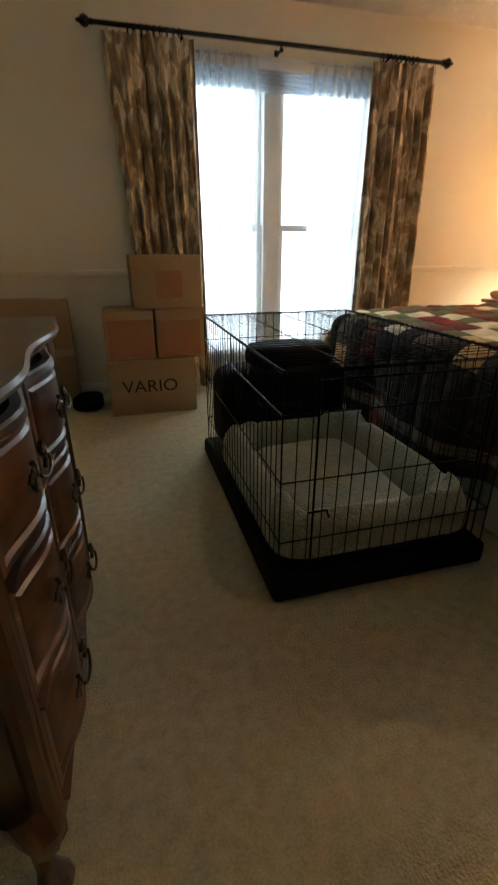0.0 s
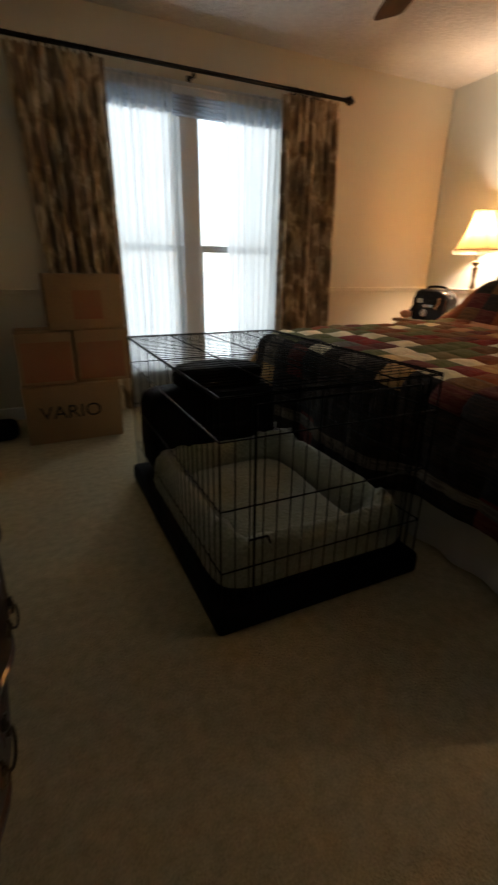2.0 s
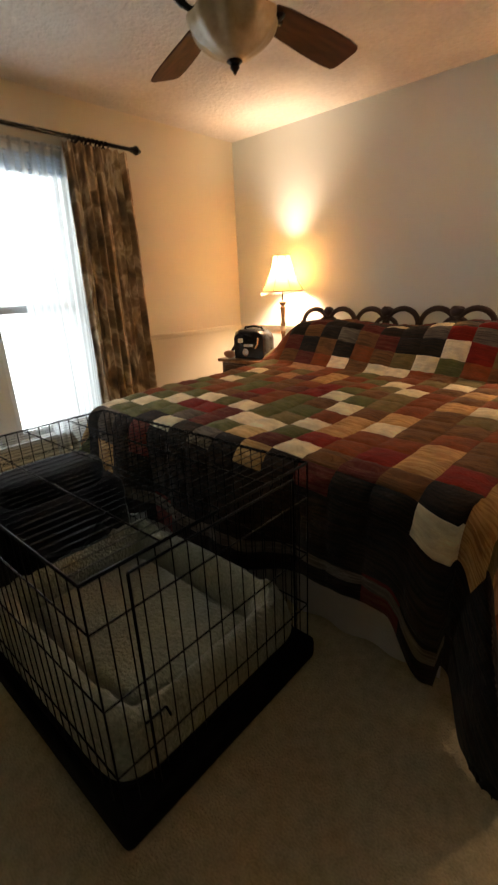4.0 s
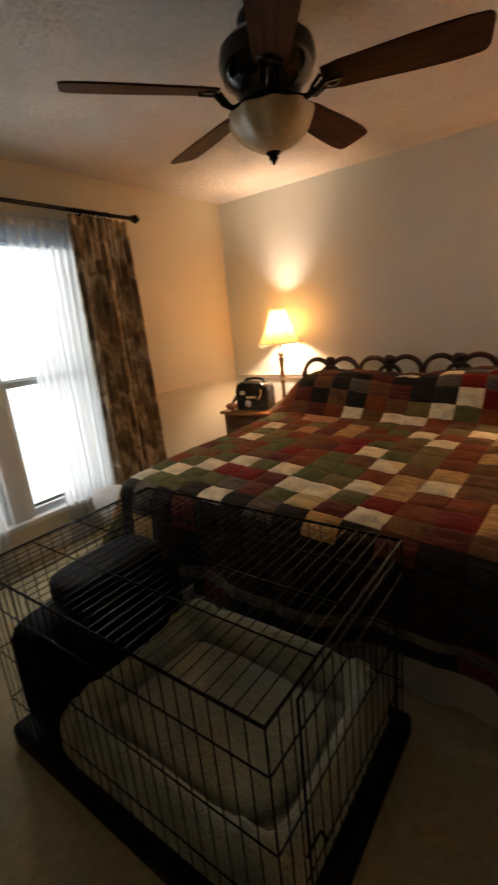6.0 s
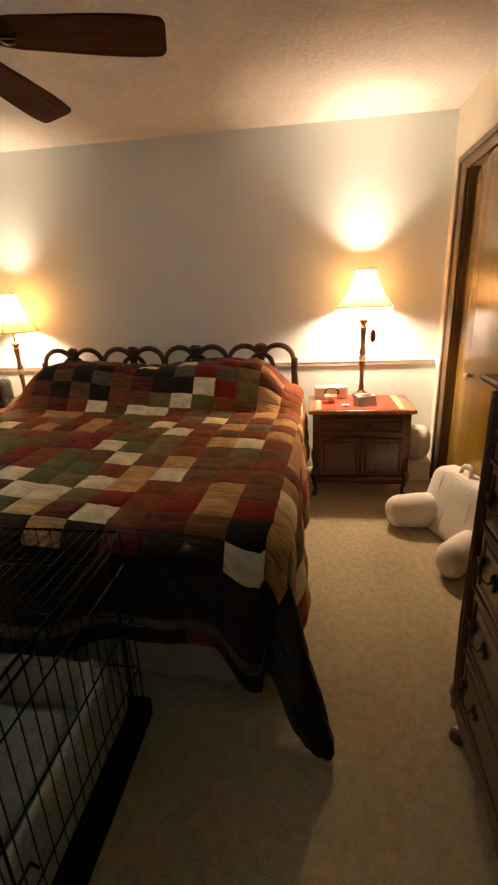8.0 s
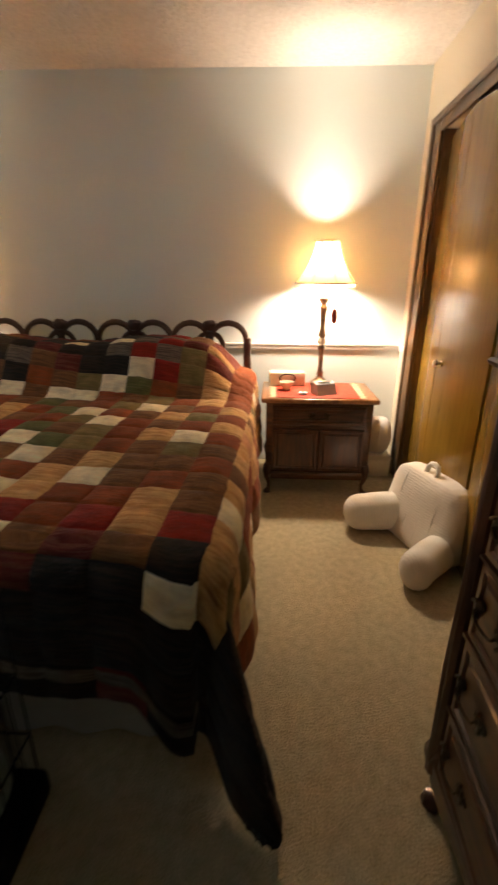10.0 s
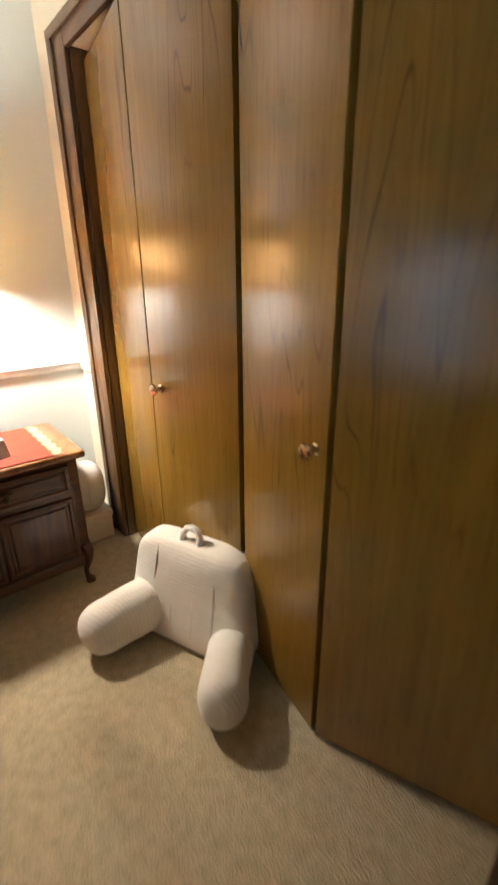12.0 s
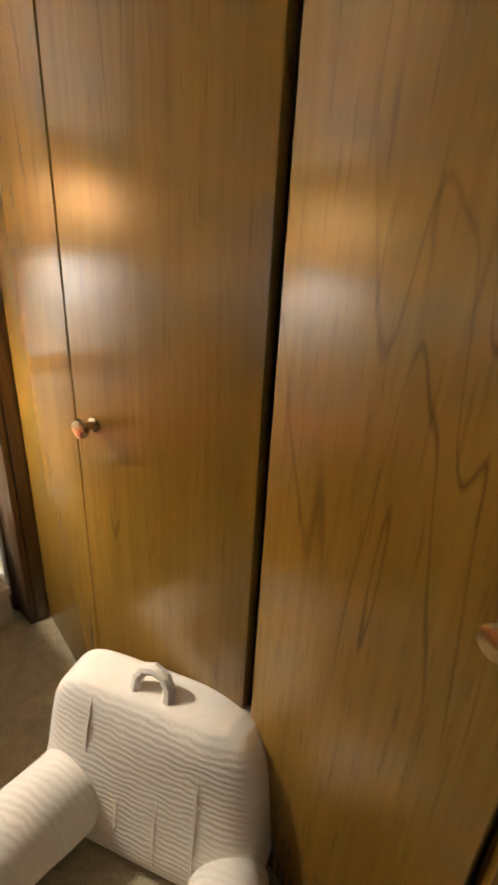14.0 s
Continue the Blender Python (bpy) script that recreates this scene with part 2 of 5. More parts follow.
def cotton(name, plain, stripe=None, share=0.6):
    """Quilting cotton: faded, quilted and, with a second colour, woven in stripes."""
    m, t, p = nodes_of(name)
    N, L = t.nodes.new, t.links.new
    uv = N("ShaderNodeUVMap")
    col = N("ShaderNodeMix")
    col.data_type = "RGBA"
    col.inputs[6].default_value, col.inputs[7].default_value = (*plain, 1), (*(stripe or plain), 1)
    mp = N("ShaderNodeMapping")
    mp.inputs["Scale"].default_value = (13, 1.0, 1)
    L(uv.outputs[0], mp.inputs[0])
    st = N("ShaderNodeTexNoise")
    st.inputs["Scale"].default_value, st.inputs["Detail"].default_value = 1.0, 2
    L(mp.outputs[0], st.inputs["Vector"])
    ra = N("ShaderNodeMapRange")
    ra.inputs["From Min"].default_value, ra.inputs["From Max"].default_value, ra.inputs["To Max"].default_value = 0.46, 0.56, share
    L(st.outputs[0], ra.inputs[0])
    L(ra.outputs[0], col.inputs[0])
    nz = N("ShaderNodeTexNoise")
    nz.inputs["Scale"].default_value, nz.inputs["Detail"].default_value = 2.2, 9
    L(uv.outputs[0], nz.inputs["Vector"])
    fade = N("ShaderNodeMapRange")
    fade.inputs["From Min"].default_value, fade.inputs["From Max"].default_value = 0.3, 0.7
    fade.inputs["To Min"].default_value, fade.inputs["To Max"].default_value = 0.88, 1.36
    L(nz.outputs[0], fade.inputs[0])
    mul = N("ShaderNodeVectorMath")
    mul.operation = "SCALE"
    L(col.outputs[2], mul.inputs[0])
    L(fade.outputs[0], mul.inputs["Scale"])
    L(mul.outputs[0], p.inputs["Base Color"])
    fine = N("ShaderNodeTexNoise")
    fine.inputs["Scale"].default_value, fine.inputs["Detail"].default_value = 12, 5
    L(uv.outputs[0], fine.inputs["Vector"])
    b = N("ShaderNodeBump")
    b.inputs["Strength"].default_value, b.inputs["Distance"].default_value = 0.6, 0.008
    L(fine.outputs[0], b.inputs["Height"])
    L(b.outputs[0], p.inputs["Normal"])
    p.inputs["Roughness"].default_value, p.inputs["Sheen Weight"].default_value = 0.9, 0.05
    p.inputs["Specular IOR Level"].default_value = 0.2
    return m


def drape_material():
    """Brown, cream and olive blotches, drawn out down the cloth."""
    m, t, p = nodes_of("blotched_drape")
    N, L = t.nodes.new, t.links.new
    uv = N("ShaderNodeUVMap")
    mp = N("ShaderNodeMapping")
    mp.inputs["Scale"].default_value = (10, 6.5, 1)
    L(uv.outputs[0], mp.inputs[0])
    n1, n2 = N("ShaderNodeTexNoise"), N("ShaderNodeTexNoise")
    n1.inputs["Scale"].default_value, n1.inputs["Detail"].default_value, n1.inputs["Distortion"].default_value = 1.0, 4, 0.6
    n2.inputs["Scale"].default_value, n2.inputs["Detail"].default_value = 30, 3
    L(mp.outputs[0], n1.inputs["Vector"])
    L(uv.outputs[0], n2.inputs["Vector"])
    r = N("ShaderNodeValToRGB")
    el = r.color_ramp.elements
    tones = [(0.30, (0.11, 0.078, 0.048)), (0.43, (0.27, 0.18, 0.10)), (0.52, (0.39, 0.27, 0.155)), (0.59, (0.74, 0.61, 0.42)), (0.70, (0.48, 0.33, 0.185))]
    while len(el) < len(tones):
        el.new(0.5)
    for e, (pos, c) in zip(el, tones):
        e.position, e.color = pos, (*c, 1)
    L(n1.outputs[0], r.inputs[0])
    L(r.outputs[0], p.inputs["Base Color"])
    b = N("ShaderNodeBump")
    b.inputs["Strength"].default_value, b.inputs["Distance"].default_value = 0.3, 0.002
    L(n2.outputs[0], b.inputs["Height"])
    L(b.outputs[0], p.inputs["Normal"])
    p.inputs["Roughness"].default_value, p.inputs["Sheen Weight"].default_value = 0.75, 0.2
    return m


def cloth_through(name, colour, clear, through_share):
    """Thin cloth that lets light through: part open weave, part scattering."""
    m, t, p = nodes_of(name)
    N, L = t.nodes.new, t.links.new
    out = t.nodes["Material Output"]
    t.nodes.remove(p)
    tr, tl, df = N("ShaderNodeBsdfTransparent"), N("ShaderNodeBsdfTranslucent"), N("ShaderNodeBsdfDiffuse")
    nz = N("ShaderNodeTexNoise")
    nz.inputs["Scale"].default_value, nz.inputs["Detail"].default_value = 60, 3
    co = N("ShaderNodeTexCoord")
    L(co.outputs["Object"], nz.inputs["Vector"])
    r = N("ShaderNodeValToRGB")
    r.color_ramp.elements[0].color = (*[v * 0.88 for v in colour], 1)
    r.color_ramp.elements[1].color = (*colour, 1)
    L(nz.outputs[0], r.inputs[0])
    L(r.outputs[0], tl.inputs[0])
    L(r.outputs[0], df.inputs[0])
    m1, m2 = N("ShaderNodeMixShader"), N("ShaderNodeMixShader")
    m1.inputs[0].default_value, m2.inputs[0].default_value = through_share, clear
    L(df.outputs[0], m1.inputs[1])
    L(tl.outputs[0], m1.inputs[2])
    L(m1.outputs[0], m2.inputs[1])
    L(tr.outputs[0], m2.inputs[2])
    L(m2.outputs[0], out.inputs[0])
    return m


def rib_material(name, axis):
    """Cream corduroy with crosswise ribs."""
    m, t, p = nodes_of(name)
    N, L = t.nodes.new, t.links.new
    uv = N("ShaderNodeTexCoord")
    w = N("ShaderNodeTexWave")
    w.wave_type, w.bands_direction = "BANDS", axis
    w.inputs["Scale"].default_value, w.inputs["Distortion"].default_value, w.inputs["Detail"].default_value = 24.0, 5.0, 4
    L(uv.outputs["Object"], w.inputs["Vector"])
    nz = N("ShaderNodeTexNoise")
    nz.inputs["Scale"].default_value, nz.inputs["Detail"].default_value = 30, 5
    L(uv.outputs["Object"], nz.inputs["Vector"])
    r = N("ShaderNodeValToRGB")
    r.color_ramp.elements[0].color, r.color_ramp.elements[1].color = (0.78, 0.73, 0.62, 1), (0.89, 0.85, 0.76, 1)
    L(nz.outputs[0], r.inputs[0])
    L(r.outputs[0], p.inputs["Base Color"])
    add = N("ShaderNodeMath")
    add.operation, add.inputs[1].default_value = "MULTIPLY_ADD", 0.6
    L(w.outputs[1], add.inputs[0])
    L(nz.outputs[0], add.inputs[2])
    b = N("ShaderNodeBump")
    b.inputs["Strength"].default_value, b.inputs["Distance"].default_value = 0.17, 0.010
    L(add.outputs[0], b.inputs["Height"])
    L(b.outputs[0], p.inputs["Normal"])
    p.inputs["Roughness"].default_value, p.inputs["Sheen Weight"].default_value = 0.95, 0.4
    return m


def glass_material(name):
    m, t, p = nodes_of(name)
    p.inputs["Base Color"].default_value = (0.95, 0.98, 0.98, 1)
    p.inputs["Roughness"].default_value, p.inputs["Transmission Weight"].default_value, p.inputs["IOR"].default_value = 0.02, 1.0, 1.45
    return m


for m, gloss in ((BLACKCLOTH, 0.12), (BLADE, 0.12), (BLACKWIRE, 0.10), (CARPET, 0.1), (CEIL, 0.1)):
    m.node_tree.nodes["Principled BSDF"].inputs["Specular IOR Level"].default_value = gloss
DRAPE, CORD, CORD_ARM, GLASS = drape_material(), rib_material("cream_corduroy", "Z"), rib_material("cream_corduroy_crosswise", "Y"), glass_material("window_glass")
SHEER = cloth_through("white_sheer", (0.77, 0.80, 0.81), 0.09, 0.78)
BLIND = cloth_through("white_pleated_blind", (0.72, 0.78, 0.84), 0.0, 0.7)
SHADE = cloth_through("cream_lampshade", (0.52, 0.335, 0.14), 0.0, 0.42)
ALABASTER = mat("alabaster_glass", (0.60, 0.50, 0.34), (0.44, 0.34, 0.20), 0.3, scale=7, fine=40, coat=0.3, bump=0.03)


# ---- mesh helpers ----
def mesh_of(name, bm, material, smooth=35):
    bmesh.ops.recalc_face_normals(bm, faces=bm.faces)
    me = bpy.data.meshes.new(name)
    bm.to_mesh(me)
    bm.free()
    if material:
        me.materials.append(material)
    if smooth:
        for f in me.polygons:
            f.use_smooth = True
        me.set_sharp_from_angle(angle=radians(smooth))
    return me


def part(name, bm, material, parent=None, label="", smooth=35, at=None):
    ob = new(name, mesh_of(name, bm, material, smooth))
    if parent:
        ob.parent = parent
    if at:
        ob.matrix_basis = at
    return tagged(ob, label)


def thing(name, label, category, at=(0, 0, 0), turn=0, group=""):
    ob = new(name)
    ob.empty_display_size = 0.05
    ob.matrix_basis = pose(*at, 0, 0, turn)
    return tagged(ob, label, category, group)


def structure(name, bm, material, label, category, smooth=35):
    return tagged(part(name, bm, material, None, "", smooth), label, category, "", "structure")


def box(x0, x1, y0, y1, z0, z1, bevel=0.0, bm=None, seg=2):
    bm = bm or bmesh.new()
    vs = bmesh.ops.create_cube(bm, size=1.0, matrix=Matrix.LocRotScale(((x0 + x1) / 2, (y0 + y1) / 2, (z0 + z1) / 2), None, (x1 - x0, y1 - y0, z1 - z0)))["verts"]
    if bevel:
        es = list({e for v in vs for e in v.link_edges})
        bmesh.ops.bevel(bm, geom=es, offset=bevel, segments=seg, profile=0.5, affect="EDGES")
    return bm


def loft(rings, closed=True, caps=True, bm=None):
    """Skin over rings of points."""
    bm = bm or bmesh.new()
    rows = [[bm.verts.new(p) for p in ring] for ring in rings]
    n = len(rows[0])
    for a, b in zip(rows, rows[1:]):
        for i in range(n if closed else n - 1):
            j = (i + 1) % n
            bm.faces.new((a[i], a[j], b[j], b[i]))
    if caps and closed:
        bm.faces.new(rows[0])
        bm.faces.new(rows[-1])
    return bm


def lathe(profile, seg=24, bm=None, at=(0, 0, 0), caps=True):
    """Turned shape: (radius, height) pairs round the upright axis."""
    rings = [[(at[0] + r * math.cos(2 * math.pi * i / seg), at[1] + r * math.sin(2 * math.pi * i / seg), at[2] + z) for i in range(seg)] for r, z in profile]
    return loft(rings, bm=bm, caps=caps)


def tube(points, radius, seg=8, bm=None, flat=1.0, closed=False, taper=None):
    """A round (or flattened) bar along points."""
    pts = [Vector(p) for p in points]
    rings, side = [], None
    n = len(pts)
    for i, p in enumerate(pts):
        ahead = (pts[(i + 1) % n] - pts[i - 1]) if closed else (pts[min(i + 1, n - 1)] - pts[max(i - 1, 0)])
        ahead.normalize()
        if side is None:
            side = ahead.orthogonal().normalized()
        side = (side - ahead * side.dot(ahead)).normalized()
        other = ahead.cross(side)
        r = radius * (taper(i / max(n - 1, 1)) if taper else 1)
        rings.append([p + side * (r * math.cos(2 * math.pi * k / seg)) + other * (r * flat * math.sin(2 * math.pi * k / seg)) for k in range(seg)])
    if closed:
        rings.append(rings[0])
    return loft(rings, caps=not closed, bm=bm)


def blob(sx, sy, sz, power=3.0, seg=28, rows=16, bm=None, at=(0, 0, 0), wobble=0.0, scale=4.0):
    """A stuffed, rounded block (superellipsoid), optionally uneven."""
    def sp(v, e):
        return math.copysign(abs(v) ** e, v)
    e = 2.0 / power
    rings = []
    for j in range(1, rows):
        phi = -math.pi / 2 + math.pi * j / rows
        ring = []
        for i in range(seg):
            th = 2 * math.pi * i / seg
            p = Vector((sx * sp(math.cos(phi), e) * sp(math.cos(th), e), sy * sp(math.cos(phi), e) * sp(math.sin(th), e), sz * sp(math.sin(phi), e)))
            if wobble:
                p *= 1 + wobble * noise.noise(p * scale + Vector(at))
            ring.append(p + Vector(at))
        rings.append(ring)
    return loft(rings, bm=bm)


def sheet(f, nu, nv, uv=None):
    """A grid surface from f(u, v), u and v from 0 to 1; uv(u, v) gives its cloth coordinates."""
    bm = bmesh.new()
    lay = bm.loops.layers.uv.new("UVMap")
    vs = [[bm.verts.new(f(i / nu, j / nv)) for j in range(nv + 1)] for i in range(nu + 1)]
    for i in range(nu):
        for j in range(nv):
            face = bm.faces.new((vs[i][j], vs[i + 1][j], vs[i + 1][j + 1], vs[i][j + 1]))
            for loop, (a, b) in zip(face.loops, ((i, j), (i + 1, j), (i + 1, j + 1), (i, j + 1))):
                loop[lay].uv = uv(a / nu, b / nv) if uv else (a / nu, b / nv)
    return bm


def smooth_step(a, b, v):
    v = min(max((v - a) / (b - a), 0.0), 1.0)
    return v * v * (3 - 2 * v)


# ---- the shell of the room ----
structure("floor", box(XW - 0.15, XE + 0.15, YS - 0.86, YN + 0.16, -0.6, 0.0), CARPET, "beige cut-pile carpet over the whole bedroom floor", "floor")
structure("ceiling", box(XW - 0.2, XE + 0.2, YS - 0.9, YN + 0.2, ZC, ZC + 0.1), CEIL, "off-white textured bedroom ceiling", "ceiling")
WX0, WX1, WZ0, WZ1 = 1.27, 2.64, 0.28, 2.075   # window opening
bm = box(XW - 0.15, WX0, YN, YN + 0.16, 0, ZC)
box(WX1, XE + 0.15, YN, YN + 0.16, 0, ZC, bm=bm)
box(WX0, WX1, YN, YN + 0.16, 0, WZ0, bm=bm)
box(WX0, WX1, YN, YN + 0.16, WZ1, ZC, bm=bm)
structure("wall_north", bm, WALL, "cream painted wall with the window in it", "wall", 0)
structure("wall_east", box(XE, XE + 0.15, YS - 0.8, YN, 0, ZC), WALL_GREY, "pale grey painted wall behind the bed", "wall", 0)
structure("wall_west", box(XW - 0.15, XW, YS - 0.8, YN, 0, ZC), WALL, "cream painted wall behind the long dresser", "wall", 0)
CX0, CX1, CZ = 2.13, 3.985, 2.045   # closet opening
bm = box(XW, CX0, YS - 0.11, YS, 0, ZC)
box(CX1, XE, YS - 0.11, YS, 0, ZC, bm=bm)
box(CX0, CX1, YS - 0.11, YS, CZ, ZC, bm=bm)
structure("wall_south", bm, WALL, "cream painted wall with the closet opening in it", "wall", 0)
structure("wall_closet_back", box(XW, XE, YS - 0.86, YS - 0.78, 0, ZC), WALL, "plain back wall of the dark closet", "wall", 0)


def rail_profile(name, x0, x1, y0, y1, label):
    bm = box(x0, x1, y0, y1, 0.835, 0.875, 0.006)
    grow = 0.006
    box(x0 - (grow if x1 - x0 < 0.1 else 0), x1, y0 - (grow if y1 - y0 < 0.1 else 0), y1, 0.862, 0.874, 0.003, bm=bm)
    return structure(name, bm, WALL if "cream" in label else WHITE, label, "chair rail")


rail_profile("trim_rail_north", XW, 1.208, YN - 0.018, YN, "cream painted chair rail along the window wall")
rail_profile("trim_rail_north_2", 2.702, XE, YN - 0.018, YN, "cream painted chair rail along the window wall")
rail_profile("trim_rail_east", XE - 0.018, XE, YS, YN - 0.026, "white chair rail along the wall behind the bed")
structure("trim_rail_south", box(4.13, XE - 0.026, YS, YS + 0.018, 0.835, 0.875, 0.005), WHITE, "short end of white chair rail beside the closet", "chair rail")
structure("baseboard_north", box(XW, XE, YN - 0.014, YN, 0, 0.09, 0.004), WHITE, "white painted baseboard under the window", "baseboard")
structure("baseboard_east", box(XE - 0.014, XE, YS, YN - 0.016, 0, 0.09, 0.004), WHITE, "white painted baseboard behind the bed", "baseboard")
structure("baseboard_south", box(4.13, XE - 0.016, YS, YS + 0.014, 0, 0.09, 0.004), WHITE, "white painted baseboard beside the closet", "baseboard")

# closet casing
bm = box(CX1 - 0.01, 4.125, YS - 0.004, YS + 0.018, 0, CZ + 0.08, 0.006)
box(4.08, 4.125, YS + 0.016, YS + 0.026, 0, CZ + 0.08, 0.004, bm=bm)
structure("trim_closet_east", bm, TRIMWOOD, "dark stained wooden casing beside the closet doors", "door casing")
bm = box(CX0 - 0.035, CX0 + 0.01, YS - 0.004, YS + 0.018, 0, CZ + 0.08, 0.006)
structure("trim_closet_west", bm, TRIMWOOD, "dark stained wooden casing behind the tall chest", "door casing")
bm = box(CX0 + 0.01, CX1 - 0.01, YS - 0.004, YS + 0.018, CZ - 0.01, CZ + 0.08, 0.006)
box(CX0 - 0.035, 4.125, YS + 0.019, YS + 0.027, CZ + 0.045, CZ + 0.08, 0.004, bm=bm)
structure("trim_closet_head", bm, TRIMWOOD_X, "dark stained wooden head casing over the closet", "door casing")
structure("trim_closet_jamb", box(CX1 - 0.012, CX1, YS - 0.11, YS - 0.005, 0, CZ, 0.002), TRIMWOOD, "dark stained closet door jamb", "door jamb")


def door_leaf(name, x0, y0, x1, y1, parent, knob=None):
    """One leaf of a folding door, from its east edge to its west edge."""
    dx, dy = x1 - x0, y1 - y0
    w = math.hypot(dx, dy)
    m = pose(x0, y0, 0.0, 0, 0, math.degrees(math.atan2(dy, dx)))
    leaf = part(name, box(0, w, 0, 0.032, 0.02, 2.005, 0.003), OAK, parent, at=m)
    if knob is not None:
        bm = lathe([(0.014, 0.0), (0.015, 0.003), (0.009, 0.006), (0.008, 0.016), (0.016, 0.024), (0.0205, 0.032), (0.018, 0.039), (0.004, 0.042)], 18)
        part("knob", bm, KNOB, leaf, "round brass knob", at=pose(knob, 0.0, 0.9, 90, 0, 0))
    return leaf


d1 = thing("bifold_door", "golden brown oak-veneer folding closet door, nearly closed", "closet door", group="closet doors")
door_leaf("door_leaf", 3.965, 0.385, 3.488, 0.468, d1)
door_leaf("door_leaf", 3.474, 0.472, 3.045, 0.412, d1, 0.055)
d2 = thing("bifold_door", "golden brown oak-veneer folding closet door, slightly ajar at its fold", "closet door", group="closet doors")
door_leaf("door_leaf", 3.028, 0.408, 2.632, 0.484, d2, 0.365)
door_leaf("door_leaf", 2.612, 0.486, 2.165, 0.318, d2)

# ---- window ----
win = structure("window_1", box(WX0 - 0.06, WX1 + 0.06, YN - 0.016, YN - 0.002, WZ1, WZ1 + 0.07, 0.004), VINYL, "white double-hung window pair, daylight behind", "window")
for x0, x1, nm in ((WX0 - 0.06, WX0, "casing"), (WX1, WX1 + 0.06, "casing")):
    part(nm, box(x0, x1, YN - 0.016, YN - 0.002, WZ0 - 0.05, WZ1, 0.004), VINYL, win)
part("sill", box(WX0 - 0.08, WX1 + 0.08, YN - 0.05, YN + 0.05, WZ0 - 0.03, WZ0 + 0.005, 0.006), VINYL, win)
part("mullion", box(1.875, 2.0, YN - 0.012, YN + 0.10, WZ0 + 0.006, WZ1, 0.004), VINYL, win)
for x0, x1 in ((WX0, 1.875), (2.0, WX1)):
    for z0, z1, yy in ((WZ0 + 0.006, 1.165, YN + 0.02), (1.135, WZ1 - 0.002, YN + 0.055)):
        fr = 0.04
        bm = box(x0 + 0.002, x0 + fr, yy, yy + 0.03, z0, z1, 0.003)
        box(x1 - fr, x1 - 0.002, yy, yy + 0.03, z0, z1, 0.003, bm=bm)
        box(x0 + fr, x1 - fr, yy + 0.001, yy + 0.029, z0, z0 + fr, 0.003, bm=bm)
        box(x0 + fr, x1 - fr, yy + 0.001, yy + 0.029, z1 - fr, z1, 0.003, bm=bm)
        sash = part("sash", bm, VINYL, win)
        pane = part("pane", box(x0 + fr - 0.004, x1 - fr + 0.004, yy + 0.013, yy + 0.017, z0 + fr - 0.004, z1 - fr + 0.004), GLASS, sash)
        pane.visible_shadow = False
# rolled-up shade under the head
sh = thing("window_shade", "white pleated window shade drawn up to the top", "window shade", (1.955, YN - 0.02, 1.95))
for k in range(5):
    part("pleat", box(-0.66, 0.66, -0.03, 0.014, 0.022 * k, 0.022 * k + 0.018, 0.005), BLIND, sh)
part("head_rail", box(-0.67, 0.67, -0.034, 0.016, 0.112, 0.15, 0.004), VINYL, sh)

structure("ground", box(-300, 300, -300, 300, -0.7, -0.6), GROUND, "lawn all round the house outside the window", "ground", 0)


# ---- curtains ----
def cloth_panel(x0, x1, bx0, bx1, y, z0, z1, folds, depth, seed, pinch=0.5, step=150):
    rnd = random.Random(seed)
    ph = [rnd.uniform(0, 6.28) for _ in range(4)]

    def f(u, v):
        d = 1 - v
        uu = u + 0.012 * math.sin(5 * d + ph[0]) * math.sin(math.pi * u)
        xa, xb = x0 + (bx0 - x0) * d, x1 + (bx1 - x1) * d
        amp = depth * (pinch + (1 - pinch) * smooth_step(0, 0.25, d)) * (1 + 0.25 * math.sin(9 * u + ph[1]))
        w = math.sin(2 * math.pi * folds * u + ph[2] + 0.5 * math.sin(3 * d + ph[3])) + 0.35 * math.sin(2 * math.pi * folds * 2.3 * u + ph[3] + d)
        zz = z0 + (z1 - z0) * v
        if v > 0.985:
            zz += 0.012 * abs(math.sin(2 * math.pi * folds * u + ph[2]))
        return (xa + (xb - xa) * uu, y + amp * w, zz)
    return sheet(f, step, 30, lambda u, v: (u * (x1 - x0) * 2.0, v * (z1 - z0)))


rod = thing("curtain_rod", "dark bronze curtain rod with turned finials over the window", "curtain rod", (0.83, 4.24, 2.18))
RL = 2.29
part("pole", tube([(0, 0, 0), (RL, 0, 0)], 0.013, 12), BRONZE, rod)
for x, s in ((0, -1), (RL, 1)):
    bm = lathe([(0.012, 0), (0.02, 0.006), (0.013, 0.014), (0.026, 0.03), (0.031, 0.045), (0.024, 0.062), (0.01, 0.074), (0.012, 0.08), (0.003, 0.09)], 16)
    part("finial", bm, BRONZE, rod, at=pose(x, 0, 0, 0, 90 * s, 0))
for x in (0.50, RL / 2 - 0.02, RL - 0.42):
    bm = tube([(x, 0, -0.018), (x, 0.05, -0.03), (x, 0.105, -0.035)], 0.007, 8)
    box(x - 0.014, x + 0.014, 0.098, 0.106, -0.07, 0.0, 0.003, bm=bm)
    lathe([(0.004, -0.045), (0.012, -0.038), (0.014, -0.028), (0.006, -0.018)], 12, bm, (x, 0, 0))
    part("bracket", bm, BRONZE, rod)


